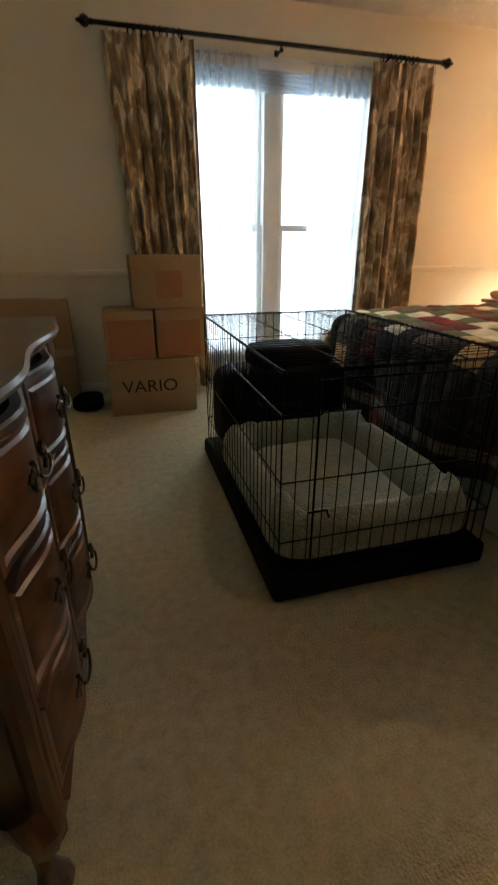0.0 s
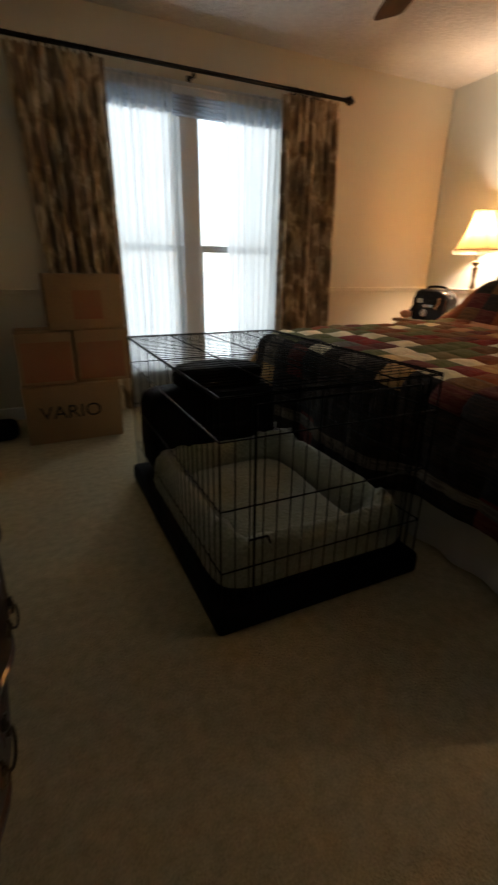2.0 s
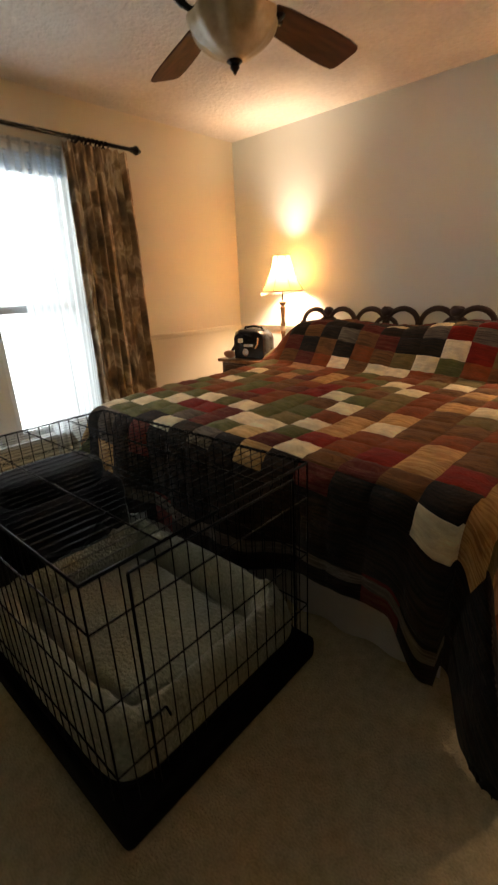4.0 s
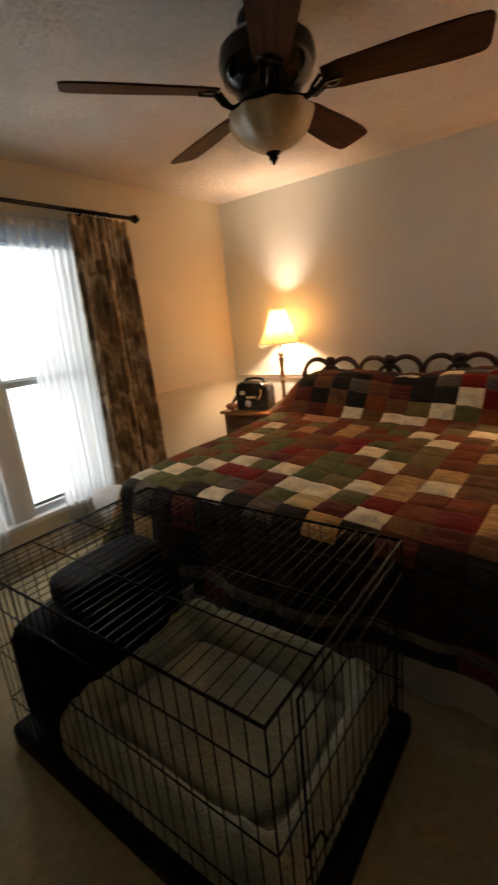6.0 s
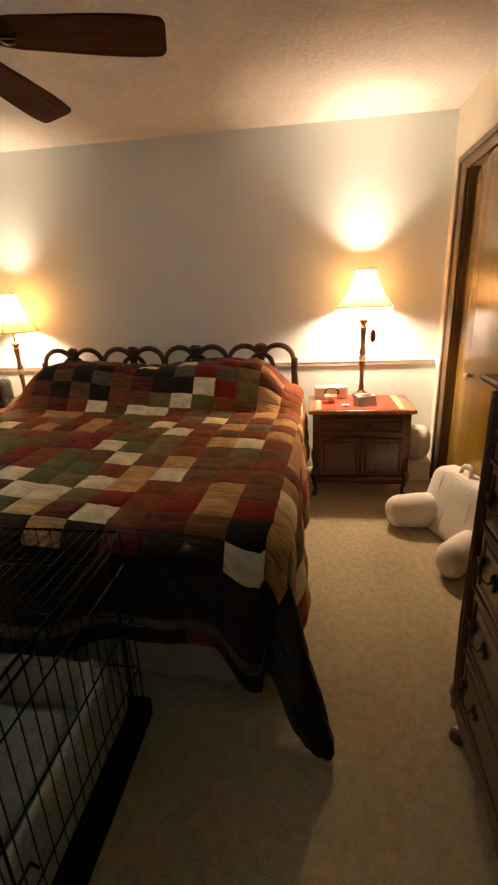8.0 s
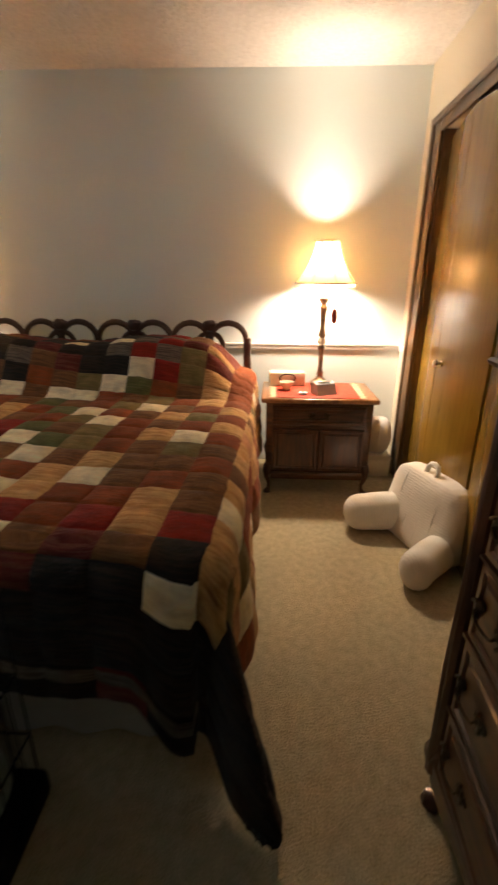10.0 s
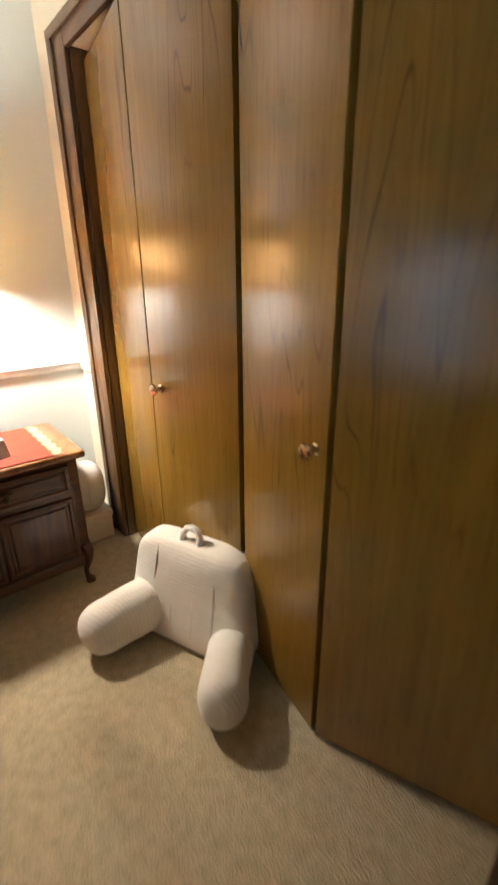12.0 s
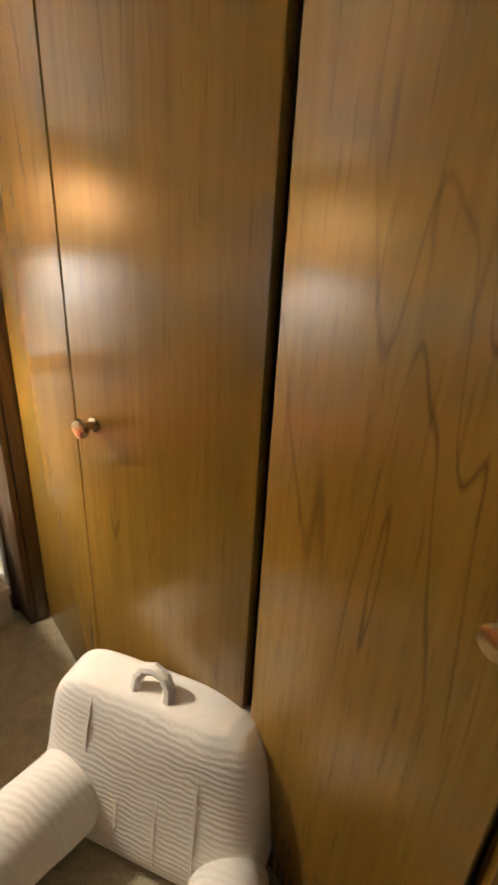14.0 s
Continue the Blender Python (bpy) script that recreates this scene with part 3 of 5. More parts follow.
def ring_row(x0, x1, n, label, lean=0.0):
    for k in range(n):
        x = x0 + (x1 - x0) * k / (n - 1)
        pts = [(0.004 * math.sin(k * 2.1) * math.cos(a), 0.023 * math.sin(a), 0.023 * math.cos(a)) for a in [2 * math.pi * i / 16 for i in range(16)]]
        bm = tube(pts, 0.0045, 6, closed=True)
        tube([(0, 0, -0.023), (0, 0, -0.042)], 0.003, 6, bm)
        tagged(part("curtain_ring", bm, BRONZE, at=pose(x, 4.24, 2.170, 0, 0, 12 * math.sin(k * 1.7))), "small dark bronze ring on the curtain rod", "curtain ring", label)


ring_row(1.02, 1.32, 9, "rings of the drapes")
ring_row(2.66, 2.92, 9, "rings of the drapes")
lp = part("drape", cloth_panel(0.87, 1.40, 1.00, 1.42, 4.225, 0.03, 2.14, 7, 0.028, 3), DRAPE, smooth=80)
tagged(lp, "brown and cream blotched drape hanging in folds to the floor", "curtain", "drapes")
rp = part("drape", cloth_panel(2.59, 3.07, 2.60, 3.12, 4.225, 0.03, 2.14, 7, 0.028, 8), DRAPE, smooth=80)
tagged(rp, "brown and cream blotched drape hanging in folds to the floor", "curtain", "drapes")
srod = tagged(part("sheer_rod", tube([(1.36, 4.295, 2.105), (2.72, 4.295, 2.105)], 0.007, 8), WHITE), "thin white rod that carries the sheers", "curtain rod")
for a, b, c, d, s in ((1.40, 1.82, 1.40, 1.80, 5), (2.17, 2.70, 2.22, 2.62, 11)):
    ob = part("sheer_curtain", cloth_panel(a, b, c, d, 4.295, 0.02, 2.12, 8, 0.02, s, 0.7), SHEER, smooth=80)
    tagged(ob, "thin white sheer curtain glowing with daylight", "curtain", "sheers")


# ---- boxes by the window ----
def carton(x0, x1, y0, y1, z0, z1, label, printed=None, turn=0.0):
    w, d, h = x1 - x0, y1 - y0, z1 - z0
    t = thing("cardboard_box", label, "cardboard box", ((x0 + x1) / 2, (y0 + y1) / 2, z0), turn, "stacked boxes")
    part("body", box(-w / 2, w / 2, -d / 2, d / 2, 0, h - 0.004, 0.004), CARD, t)
    part("flap", box(-w / 2 + 0.001, w / 2 - 0.001, -d / 2 + 0.001, -0.002, h - 0.004, h, 0.001), CARD, t)
    part("flap", box(-w / 2 + 0.001, w / 2 - 0.001, 0.002, d / 2 - 0.001, h - 0.004, h, 0.001), CARD, t)
    bm = box(-w / 2 - 0.001, w / 2 + 0.001, -0.025, 0.025, h, h + 0.0012)
    part("tape", bm, TAPE, t)
    if printed:
        px0, px1, pz0, pz1 = printed
        part("printed_panel", box(px0, px1, -d / 2 - 0.0015, -d / 2 + 0.001, pz0, pz1), CARDRED, t, "faded red printed panel")
    return t


vb = carton(0.69, 1.242, 3.765, 4.15, 0.0, 0.352, "brown cardboard box lettered VARIO at the bottom of a stack")
tx = bpy.data.curves.new("lettering", "FONT")
tx.body, tx.size, tx.align_x, tx.align_y, tx.extrude = "VARIO", 0.115, "CENTER", "CENTER", 0.0006
tx.materials.append(INK)
lettering = new("lettering", tx)
lettering.parent = vb
lettering.matrix_basis = Matrix.Translation((-0.02, -0.1935, 0.185)) @ pose(0, 0, 0, 90, 0, 0) @ Matrix.Diagonal((1.05, 1, 1, 1))
carton(0.695, 1.0, 3.80, 4.12, 0.354, 0.655, "brown cardboard box with faded red print in a stack", (-0.13, 0.14, 0.02, 0.25))
carton(1.012, 1.33, 3.80, 4.12, 0.354, 0.665, "brown cardboard box with faded red print in a stack", (-0.14, 0.12, 0.02, 0.24))
carton(0.885, 1.31, 3.80, 4.10, 0.667, 0.975, "brown cardboard box on top of a stack", (-0.07, 0.09, 0.06, 0.22), 1.5)
t = thing("flat_carton", "flat brown carton leaning in the room's corner", "cardboard box", (0.2, 4.21, 0.0))
part("body", box(-0.28, 0.27, -0.04, 0.05, 0.0, 0.71, 0.004), CARD, t)
part("tape", box(-0.281, 0.271, -0.0415, -0.0395, 0.33, 0.38), TAPE, t)
tagged(part("shoe_bag", blob(0.10, 0.12, 0.05, 3, at=(0.53, 4.0, 0.05), wobble=0.2), BLACKCLOTH), "small black bag lying on the carpet beside boxes", "bag")

# ---- bed ----
bed = thing("bed", "wide bed with a dark carved headboard of interlaced loops", "bed", (0, 0, 0))
BX0, BX1, BY0, BY1 = 2.10, 3.98, 1.47, 3.41
part("mattress", box(BX0, BX1, BY0, BY1, 0.36, 0.62, 0.05, seg=4), LINEN, bed, "white mattress")
part("box_spring", box(BX0 + 0.01, BX1, BY0 + 0.01, BY1 - 0.01, 0.15, 0.355, 0.03, seg=3), LINEN, bed, "white cloth box spring")
for x, y in ((2.2, 1.6), (2.2, 3.28), (3.7, 1.6), (3.7, 3.28)):
    part("leg", lathe([(0.02, 0.0), (0.026, 0.012), (0.024, 0.10), (0.03, 0.15)], 14, at=(x, y, 0)), WHITE, bed)
HX, HY0, HY1 = 4.02, 1.47, 3.39
hb = part("headboard_rail", box(HX - 0.02, HX + 0.02, HY0 + 0.02, HY1 - 0.02, 0.55, 0.72, 0.01), HEADWOOD, bed)
unit = (HY1 - HY0) / 4
for k in range(4):
    c = HY0 + unit * (k + 0.5)
    for s in (-1, 1):
        yc, rr = c + s * unit * 0.25, unit * 0.235
        pts = [(HX, yc + rr * math.cos(a), 0.925 + 0.105 * math.sin(a)) for a in [math.pi * i / 14 for i in range(15)]]
        pts = [(HX, yc + rr, 0.72), (HX, yc + rr * 1.02, 0.82)] + pts + [(HX, yc - rr * 1.02, 0.82), (HX, yc - rr, 0.72)]
        part("headboard_loop", tube(pts, 0.021, 8, flat=0.8), HEADWOOD, hb)
    pts = [(HX, c + 0.085 * math.cos(a), 0.885 + 0.085 * math.sin(a)) for a in [2 * math.pi * i / 20 for i in range(20)]]
    part("headboard_ring", tube(pts, 0.017, 8, closed=True), HEADWOOD, hb)
    part("carved_rosette", blob(0.03, 0.045, 0.035, 2.2, 14, 8, at=(HX, c, 1.012), wobble=0.25, scale=40), HEADWOOD, hb)
for y, s in ((HY0 + 0.005, -1), (HY1 - 0.005, 1)):
    part("headboard_post", tube([(HX, y, 0.0), (HX, y, 0.35), (HX, y, 0.6), (HX, y + 0.012 * s, 0.72), (HX, y + 0.003 * s, 0.82), (HX, y + 0.006 * s, 0.94)], 0.024, 10), HEADWOOD, bed)

QX0, QY0, QY1 = 2.12, 1.50, 3.38   # where the quilt turns down over the mattress
CELL_X, CELL_Y, ORIGIN_X, ORIGIN_Y = 0.1307, 0.1415, 2.0787, 1.479   # its squares
FOOT, HEAD, SIDE_S, SIDE_N, R = 1.43, 4.60, 0.913, 3.955, 0.09   # the flat cloth's edges, and the bend over the mattress
CREST = 3.46   # where the pillows begin
LIMIT = 0.72


A0, A1, B0, B1 = -4.0, 19.0, -4.0, 17.5   # rows and columns of the patchwork, borders included


def on_cloth(row, colm):
    """Where a point of the patchwork lies on the flat cloth: the squares run a little askew to its hems."""
    def skew(a, b):
        x = (ORIGIN_X + CELL_X * (a + 0.145 * (b + 0.712 - 4.5))) / 1.00663
        return x, ORIGIN_Y + CELL_Y * (b - 0.35 * (x - 2.034))
    x, y = skew(min(max(row, -1.0), 17.0), min(max(colm, 0.0), 13.0))
    xe = skew(min(max(row, -1.0), 17.0), colm)[0]
    if row < -1:
        x = xe + (FOOT - xe) * (row + 1) / (A0 + 1)
    elif row > 17:
        x = xe + (HEAD - xe) * (row - 17) / (A1 - 17)
    else:
        x = xe
    if colm < 0:
        y += (SIDE_S - y) * colm / B0
    elif colm > 13:
        y += (SIDE_N - y) * (colm - 13) / (B1 - 13)
    return x, y


def quilt_point(u, v):
    row, colm = A1 + (A0 - A1) * u, B0 + (B1 - B0) * v
    flat, fy = on_cloth(row, colm)
    fx = min(flat, CREST) + 0.46 * max(flat - CREST, 0.0)
    x, y = max(fx, QX0), min(max(fy, QY0), QY1)
    a, b, sy = x - fx, abs(fy - y), -1 if fy < y else 1
    head = 3.99 - x
    lump = smooth_step(0.55, 0.30, head) * (0.84 + 0.16 * smooth_step(0.0, 0.16, head))
    lump *= 0.94 + 0.06 * math.cos(2 * math.pi * (y - QY0) / ((QY1 - QY0) / 2) + math.pi)
    edge = smooth_step(0.0, 0.34, min(y - QY0, QY1 - y) + 0.14)
    z = 0.655 + 0.012 * noise.noise(Vector((x * 2.2, y * 2.2, 1))) + 0.02 * smooth_step(0, 1, x - QX0) + 0.285 * lump * edge
    puff = 0.012 * abs(math.sin(math.pi * row)) ** 0.5 * abs(math.sin(math.pi * colm)) ** 0.5
    puff += 0.005 * noise.noise(Vector((flat * 14, fy * 14, 0))) + 0.003 * noise.noise(Vector((flat * 34, fy * 34, 5)))
    d = math.hypot(a, b)
    if d <= 1e-6:
        return (x, y, z + puff)
    th = math.atan2(b, a)
    corner = math.sin(2 * th) ** 2 if a > 0 and b > 0 else 0.0
    corner = corner ** 2.6
    flare = 0.06 + 0.40 * corner
    if a > 0 and b > 0:
        d *= 0.80 + 0.20 * corner
    ux, uy = (a / d, b / d) if b == 0 or a == 0 else (1.3 * a / math.hypot(1.3 * a, b), b / math.hypot(1.3 * a, b))
    along = y if a > b else x
    if a > 0 and b == 0:   # the hem at the foot hangs clear of the floor but for its south end
        d *= 0.93 - 0.25 * smooth_step(1.54, 1.68, y) * (1 - 0.6 * smooth_step(1.95, 2.3, y)) - 0.015 * math.sin(9 * y)
    if d > LIMIT:
        d = LIMIT + (d - LIMIT) * 0.25
    if d < R * math.pi / 2:
        h, drop = R * math.sin(d / R), R * (1 - math.cos(d / R))
    else:
        h, drop = R + flare * (d - R * math.pi / 2), R + (d - R * math.pi / 2) * math.sqrt(1 - flare * flare)
    h += (1 - 0.6 * corner) * 0.022 * smooth_step(0.08, 0.4, d) * (math.sin(along * 8.0 + 1) + 0.5 * math.sin(along * 17.0)) + puff
    return (x - h * ux, y + sy * h * uy, max(z - drop, 0.02 + 0.008 * math.sin(23 * along)))


COTTONS = [("C", cotton("cream_cotton", (0.84, 0.76, 0.54), (0.74, 0.63, 0.40), 0.5)), ("T", cotton("tan_striped_cotton", (0.58, 0.36, 0.15), (0.36, 0.15, 0.045))),
           ("R", cotton("red_cotton", (0.24, 0.018, 0.012), (0.16, 0.014, 0.010))), ("G", cotton("green_cotton", (0.115, 0.12, 0.04), (0.17, 0.16, 0.065))),
           ("U", cotton("rust_cotton", (0.25, 0.060, 0.016), (0.17, 0.060, 0.020))), ("B", cotton("brown_plaid_cotton", (0.20, 0.095, 0.035), (0.10, 0.045, 0.02))),
           ("M", cotton("maroon_cotton", (0.12, 0.020, 0.016), (0.17, 0.06, 0.035))), ("D", cotton("dark_cotton", (0.020, 0.017, 0.014), (0.048, 0.030, 0.020))),
           ("H", cotton("grey_print_cotton", (0.16, 0.13, 0.10), (0.06, 0.042, 0.032))), ("O", cotton("olive_plaid_cotton", (0.17, 0.135, 0.05), (0.25, 0.17, 0.07))),
           ("P", cotton("pink_faded_cotton", (0.52, 0.27, 0.14), (0.40, 0.18, 0.09))), ("Y", cotton("yellow_cotton", (0.66, 0.50, 0.24), (0.50, 0.33, 0.13)))]
# the quilt's squares, row by row from the row that hangs at the foot up to the pillows
SQUARES = ["CDDMDTDHDCDGGC", "DBMBCMYGMHGGCG", "RTRURGCCMRRCGU", "BTUUTCOGCGCGBO", "BUBCTUGGUMBUGM", "UBBTBCBGURGUBG", "BOBUOGCRMBGOCU",
           "UCTUOBGRUBUOGB", "TUBUCOUBTMPBCU", "UOTBUCGUTUOUBG", "TUBCOUBGBUPPUO", "UTUOBUCCBCUMBU", "UTBUGCOBUDBDMU", "UTORCDDMBHDBDU", "UMOHRHDDMDDMDU",
           "UTMRHCDCDMDMDU", "UMBHDDMDDMBDMU", "UMBRMDDBMDMDMU", "UMBRMDDBMDMDMU", "UMBRMDDBMDMDMU"]
qb = sheet(quilt_point, 276, 258, lambda u, v: (A1 + (A0 - A1) * u, B0 + (B1 - B0) * v))
lay = qb.loops.layers.uv.active
pick = random.Random(4)
others, patches = {}, {}
for f in qb.faces:
    across = sum(l[lay].uv.x for l in f.loops) / 4
    colm = math.floor(sum(l[lay].uv.y for l in f.loops) / 4)
    row = math.floor(across)
    inner = -1 <= row < len(SQUARES) - 1 and 0 <= colm < 14
    if inner:
        kind = SQUARES[row + 1][colm]
        patches.setdefault((row, colm), []).append(f)
    elif (row, colm) in ((-1, -1), (0, -1)):
        kind = "T"
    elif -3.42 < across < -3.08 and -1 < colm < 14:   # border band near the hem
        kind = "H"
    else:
        # foot drop: shade painted in by dark squares, window light by paler ones
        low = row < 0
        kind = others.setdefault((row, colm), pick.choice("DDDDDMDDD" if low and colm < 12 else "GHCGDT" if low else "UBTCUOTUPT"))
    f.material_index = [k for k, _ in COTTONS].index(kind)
qb.normal_update()
out = 0.004 if sum(f.normal.z for f in qb.faces) > 0 else -0.004
patch_meshes = []
for (row, colm), faces in patches.items():
    index = {}
    for f in faces:
        for v in f.verts:
            index.setdefault(v, len(index))
    me = bpy.data.meshes.new("patch")
    me.from_pydata([v.co + v.normal * out for v in index], [], [[index[v] for v in f.verts] for f in faces])
    cloth_uv = me.uv_layers.new(name="UVMap").data
    for k, l in enumerate(l for f in faces for l in f.loops):
        cloth_uv[k].uv = l[lay].uv
    me.polygons.foreach_set("use_smooth", [True] * len(me.polygons))
    me.materials.append(dict(COTTONS)[SQUARES[row + 1][colm]])
    patch_meshes.append(me)
quilt = tagged(part("quilt", qb, None, smooth=80), "patchwork quilt in rust, cream, green and maroon squares", "quilt")
for _, m in COTTONS:
    quilt.data.materials.append(m)
for me in patch_meshes:
    new("patch", me).parent = quilt
so = quilt.modifiers.new("thickness", "SOLIDIFY")
so.thickness, so.offset = 0.012, -1
part("bed_skirt", sheet(lambda u, v: (2.085 + 0.010 * math.sin(60 * u), 1.52 + 1.84 * u, 0.012 + 0.33 * v), 90, 6), LINEN, bed, "white bed skirt", smooth=80)


# ---- nightstands and lamps ----
def cabriole(h, r, out=0.03, seg=10):
    """A short curved leg: knee, slim ankle and rounded foot."""
    pts = [(out * 0.2, 0, h), (out * 0.75, 0, h * 0.8), (out * 0.7, 0, h * 0.6), (0, 0, h * 0.3), (out * 0.1, 0, h * 0.14), (out * 0.5, 0, h * 0.05), (out * 0.5, 0, 0)]
    return tube(pts, r, seg, taper=lambda k: 1.15 - 0.75 * smooth_step(0, 0.55, k) + 0.45 * smooth_step(0.62, 0.9, k))


def bail_pull(parent, at, w=0.080, material=BRASS):
    """A curling brass pull: two shaped back plates and a swinging bail."""
    pts = [(w * 0.5 * math.cos(a), -0.012 - 0.006 * math.sin(a), -0.014 * math.sin(a) + 0.002) for a in [math.pi * i / 12 for i in range(13)]]
    pull = part("drawer_pull", tube(pts, 0.0030, 6), material, parent, "aged brass pull", at=at)
    for s in (-1, 1):
        pts = []
        for i in range(9):
            a = i / 8
            pts.append((s * (w * 0.5 + 0.012 * math.sin(a * 6.3)), -0.004, -0.022 + 0.044 * a))
        bm = tube(pts, 0.0045, 6)
        blob(0.010, 0.006, 0.009, 2, 10, 6, bm, (s * w * 0.5, -0.006, 0.006))
        blob(0.008, 0.004, 0.016, 2, 10, 6, bm, (s * w * 0.62, -0.005, 0.004))
        tube([(s * w * 0.5, -0.003, 0.0), (s * w * 0.72, -0.004, 0.010), (s * w * 0.86, -0.003, 0.002)], 0.0042, 6, bm)
        part("back_plate", bm, material, pull)
    return pull


def drawer_front(parent, w, h, at, pulls, bow=0.0, material=MAHOG):
    """A drawer front with a raised, shaped field; x across, facing -y."""
    rings = []
    for inset, out in ((0.0, 0.012), (0.0, -0.004), (0.004, -0.009), (0.016, -0.010), (0.022, -0.004), (0.030, -0.004), (0.036, -0.009)):
        ring = []
        n = 10
        hw, hh = w / 2 - inset, h / 2 - inset
        edge = [(-hw + 2 * hw * i / n, -hh) for i in range(n)] + [(hw, -hh + 2 * hh * i / 3) for i in range(3)] + [(hw - 2 * hw * i / n, hh) for i in range(n)] + [(-hw, hh - 2 * hh * i / 3) for i in range(3)]
        for x, z in edge:
            ring.append((x, out - bow * math.cos(math.pi * x / w) ** 2, z))
        rings.append(ring)
    bm = loft(rings, caps=False)
    # the field: strips across the last ring
    bm.verts.ensure_lookup_table()
    last = bm.verts[-26:]
    bottom, top = [last[i] for i in range(n + 1)], [last[2 * n + 3 - i] for i in range(n + 1)]
    for i in range(n):
        a, b, c, d = bottom[i], bottom[i + 1], top[i + 1], top[i]
        if i == 0:
            bm.faces.new((a, b, c, d, last[24], last[25]))
        elif i == n - 1:
            bm.faces.new((a, b, last[n + 1], last[n + 2], c, d))
        else:
            bm.faces.new((a, b, c, d))
    dr = part("drawer", bm, material, parent, at=at)
    for x in pulls:
        bail_pull(dr, Matrix.Translation((x, -0.010 - bow * math.cos(math.pi * x / w) ** 2, 0.0)))
    return dr


def nightstand(at, turn, label):
    """Width along x, front facing -y, base at the floor."""
    t = thing("nightstand", label, "nightstand", at, turn, "nightstands")
    W, D, H = 0.64, 0.44, 0.63
    part("carcass", box(-W / 2, W / 2, -D / 2, D / 2, 0.13, H - 0.03, 0.006), MAHOG, t)
    bm = box(-W / 2 - 0.03, W / 2 + 0.03, -D / 2 - 0.03, D / 2, H - 0.03, H, 0.011, seg=3)
    part("top", bm, TOPWOOD, t, "golden brown shaped top")
    drawer_front(t, W - 0.08, 0.12, pose(0, -D / 2 - 0.006, 0.52), (-0.001,))
    for s in (-1, 1):
        door = drawer_front(t, (W - 0.09) / 2, 0.27, pose(s * (W - 0.08) / 4, -D / 2 - 0.006, 0.30), (), material=MAHOG_Z)
        door.name = "cabinet_door"
    bm = box(-W / 2 + 0.03, W / 2 - 0.03, -D / 2 - 0.006, -D / 2 + 0.012, 0.10, 0.15, 0.006)
    part("apron", bm, MAHOG, t)
    for sx, sy, a in ((-1, -1, 225), (1, -1, 315), (-1, 1, 135), (1, 1, 45)):
        part("leg", cabriole(0.19, 0.026), MAHOG_Z, t, at=pose(sx * (W / 2 - 0.025), sy * (D / 2 - 0.025), 0, 0, 0, a))
    return t


nightstand((3.955, 1.02, 0), -90, "dark mahogany nightstand with a golden top under a red runner")
nightstand((3.955, 3.76, 0), -90, "dark mahogany nightstand with a crowded golden brown top")


def table_lamp(x, y, z0, zs, zt, label):
    """Turned stem, bell shade with dark ribs and a beaded fringe."""
    t = thing("table_lamp", label, "table lamp", (x, y, z0), 0, "bedside lamps")
    h = zs - z0
    part("base", lathe([(0.062, 0.0), (0.066, 0.008), (0.058, 0.018), (0.04, 0.028), (0.024, 0.04), (0.017, 0.055)], 24), LAMPMETAL, t)
    k = h - 0.09
    prof = [(0.016, 0.05), (0.020, 0.07), (0.014, 0.10), (0.016, k * 0.40), (0.023, k * 0.43), (0.015, k * 0.47)]
    part("lower_stem", lathe(prof, 18), LAMPMETAL, t)
    part("stem_ball", blob(0.027, 0.027, 0.027, 2, 18, 10, at=(0, 0, k * 0.51)), CERAMIC, t, "cream ceramic ball")
    prof = [(0.014, k * 0.55), (0.026, k * 0.58), (0.018, k * 0.63), (0.014, k * 0.68), (0.021, k * 0.86), (0.025, k * 0.90), (0.014, k * 0.93), (0.030, k * 0.97), (0.032, k), (0.010, k + 0.012)]
    part("upper_stem", lathe(prof, 18), LAMPMETAL, t)
    part("socket", lathe([(0.006, k + 0.01), (0.006, h + 0.02), (0.014, h + 0.025), (0.014, h + 0.07), (0.004, h + 0.075)], 12), BRASS, t)
    rb, rt, hs = 0.188, 0.074, zt - zs

    def rad(v):
        return rt + (rb - rt) * (0.35 * (1 - v) + 0.65 * (1 - v) ** 2.2)
    seg = 48
    rings = [[(rad(v) * math.cos(2 * math.pi * i / seg), rad(v) * math.sin(2 * math.pi * i / seg), h + hs * v) for i in range(seg)] for v in [j / 10 for j in range(11)]]
    shade = part("shade", loft(rings, caps=False), SHADE, t, "cream bell shade lit from inside", smooth=80)
    for i in range(8):
        a = 2 * math.pi * (i + 0.3) / 8
        part("shade_rib", tube([((rad(v) + 0.002) * math.cos(a), (rad(v) + 0.002) * math.sin(a), h + hs * v) for v in [j / 8 for j in range(9)]], 0.0034, 5), LAMPMETAL, shade)
    for v, r in ((0.0, 0.004), (1.0, 0.0035)):
        part("shade_rim", tube([((rad(v) + 0.001) * math.cos(a), (rad(v) + 0.001) * math.sin(a), h + hs * v) for a in [2 * math.pi * i / 40 for i in range(40)]], r, 6, closed=True), LAMPMETAL, shade)
    bm = bmesh.new()
    for i in range(60):
        a = 2 * math.pi * i / 60
        px, py = rad(0) * math.cos(a), rad(0) * math.sin(a)
        tube([(px, py, h - 0.004), (px, py, h - 0.028)], 0.0035, 5, bm)
    part("beaded_fringe", bm, CERAMIC, shade, "short cream beaded fringe")
    part("bulb", blob(0.026, 0.026, 0.034, 2, 14, 10, at=(0, 0, h + 0.10)), bulb_glass, t, "lit frosted bulb")
    return t


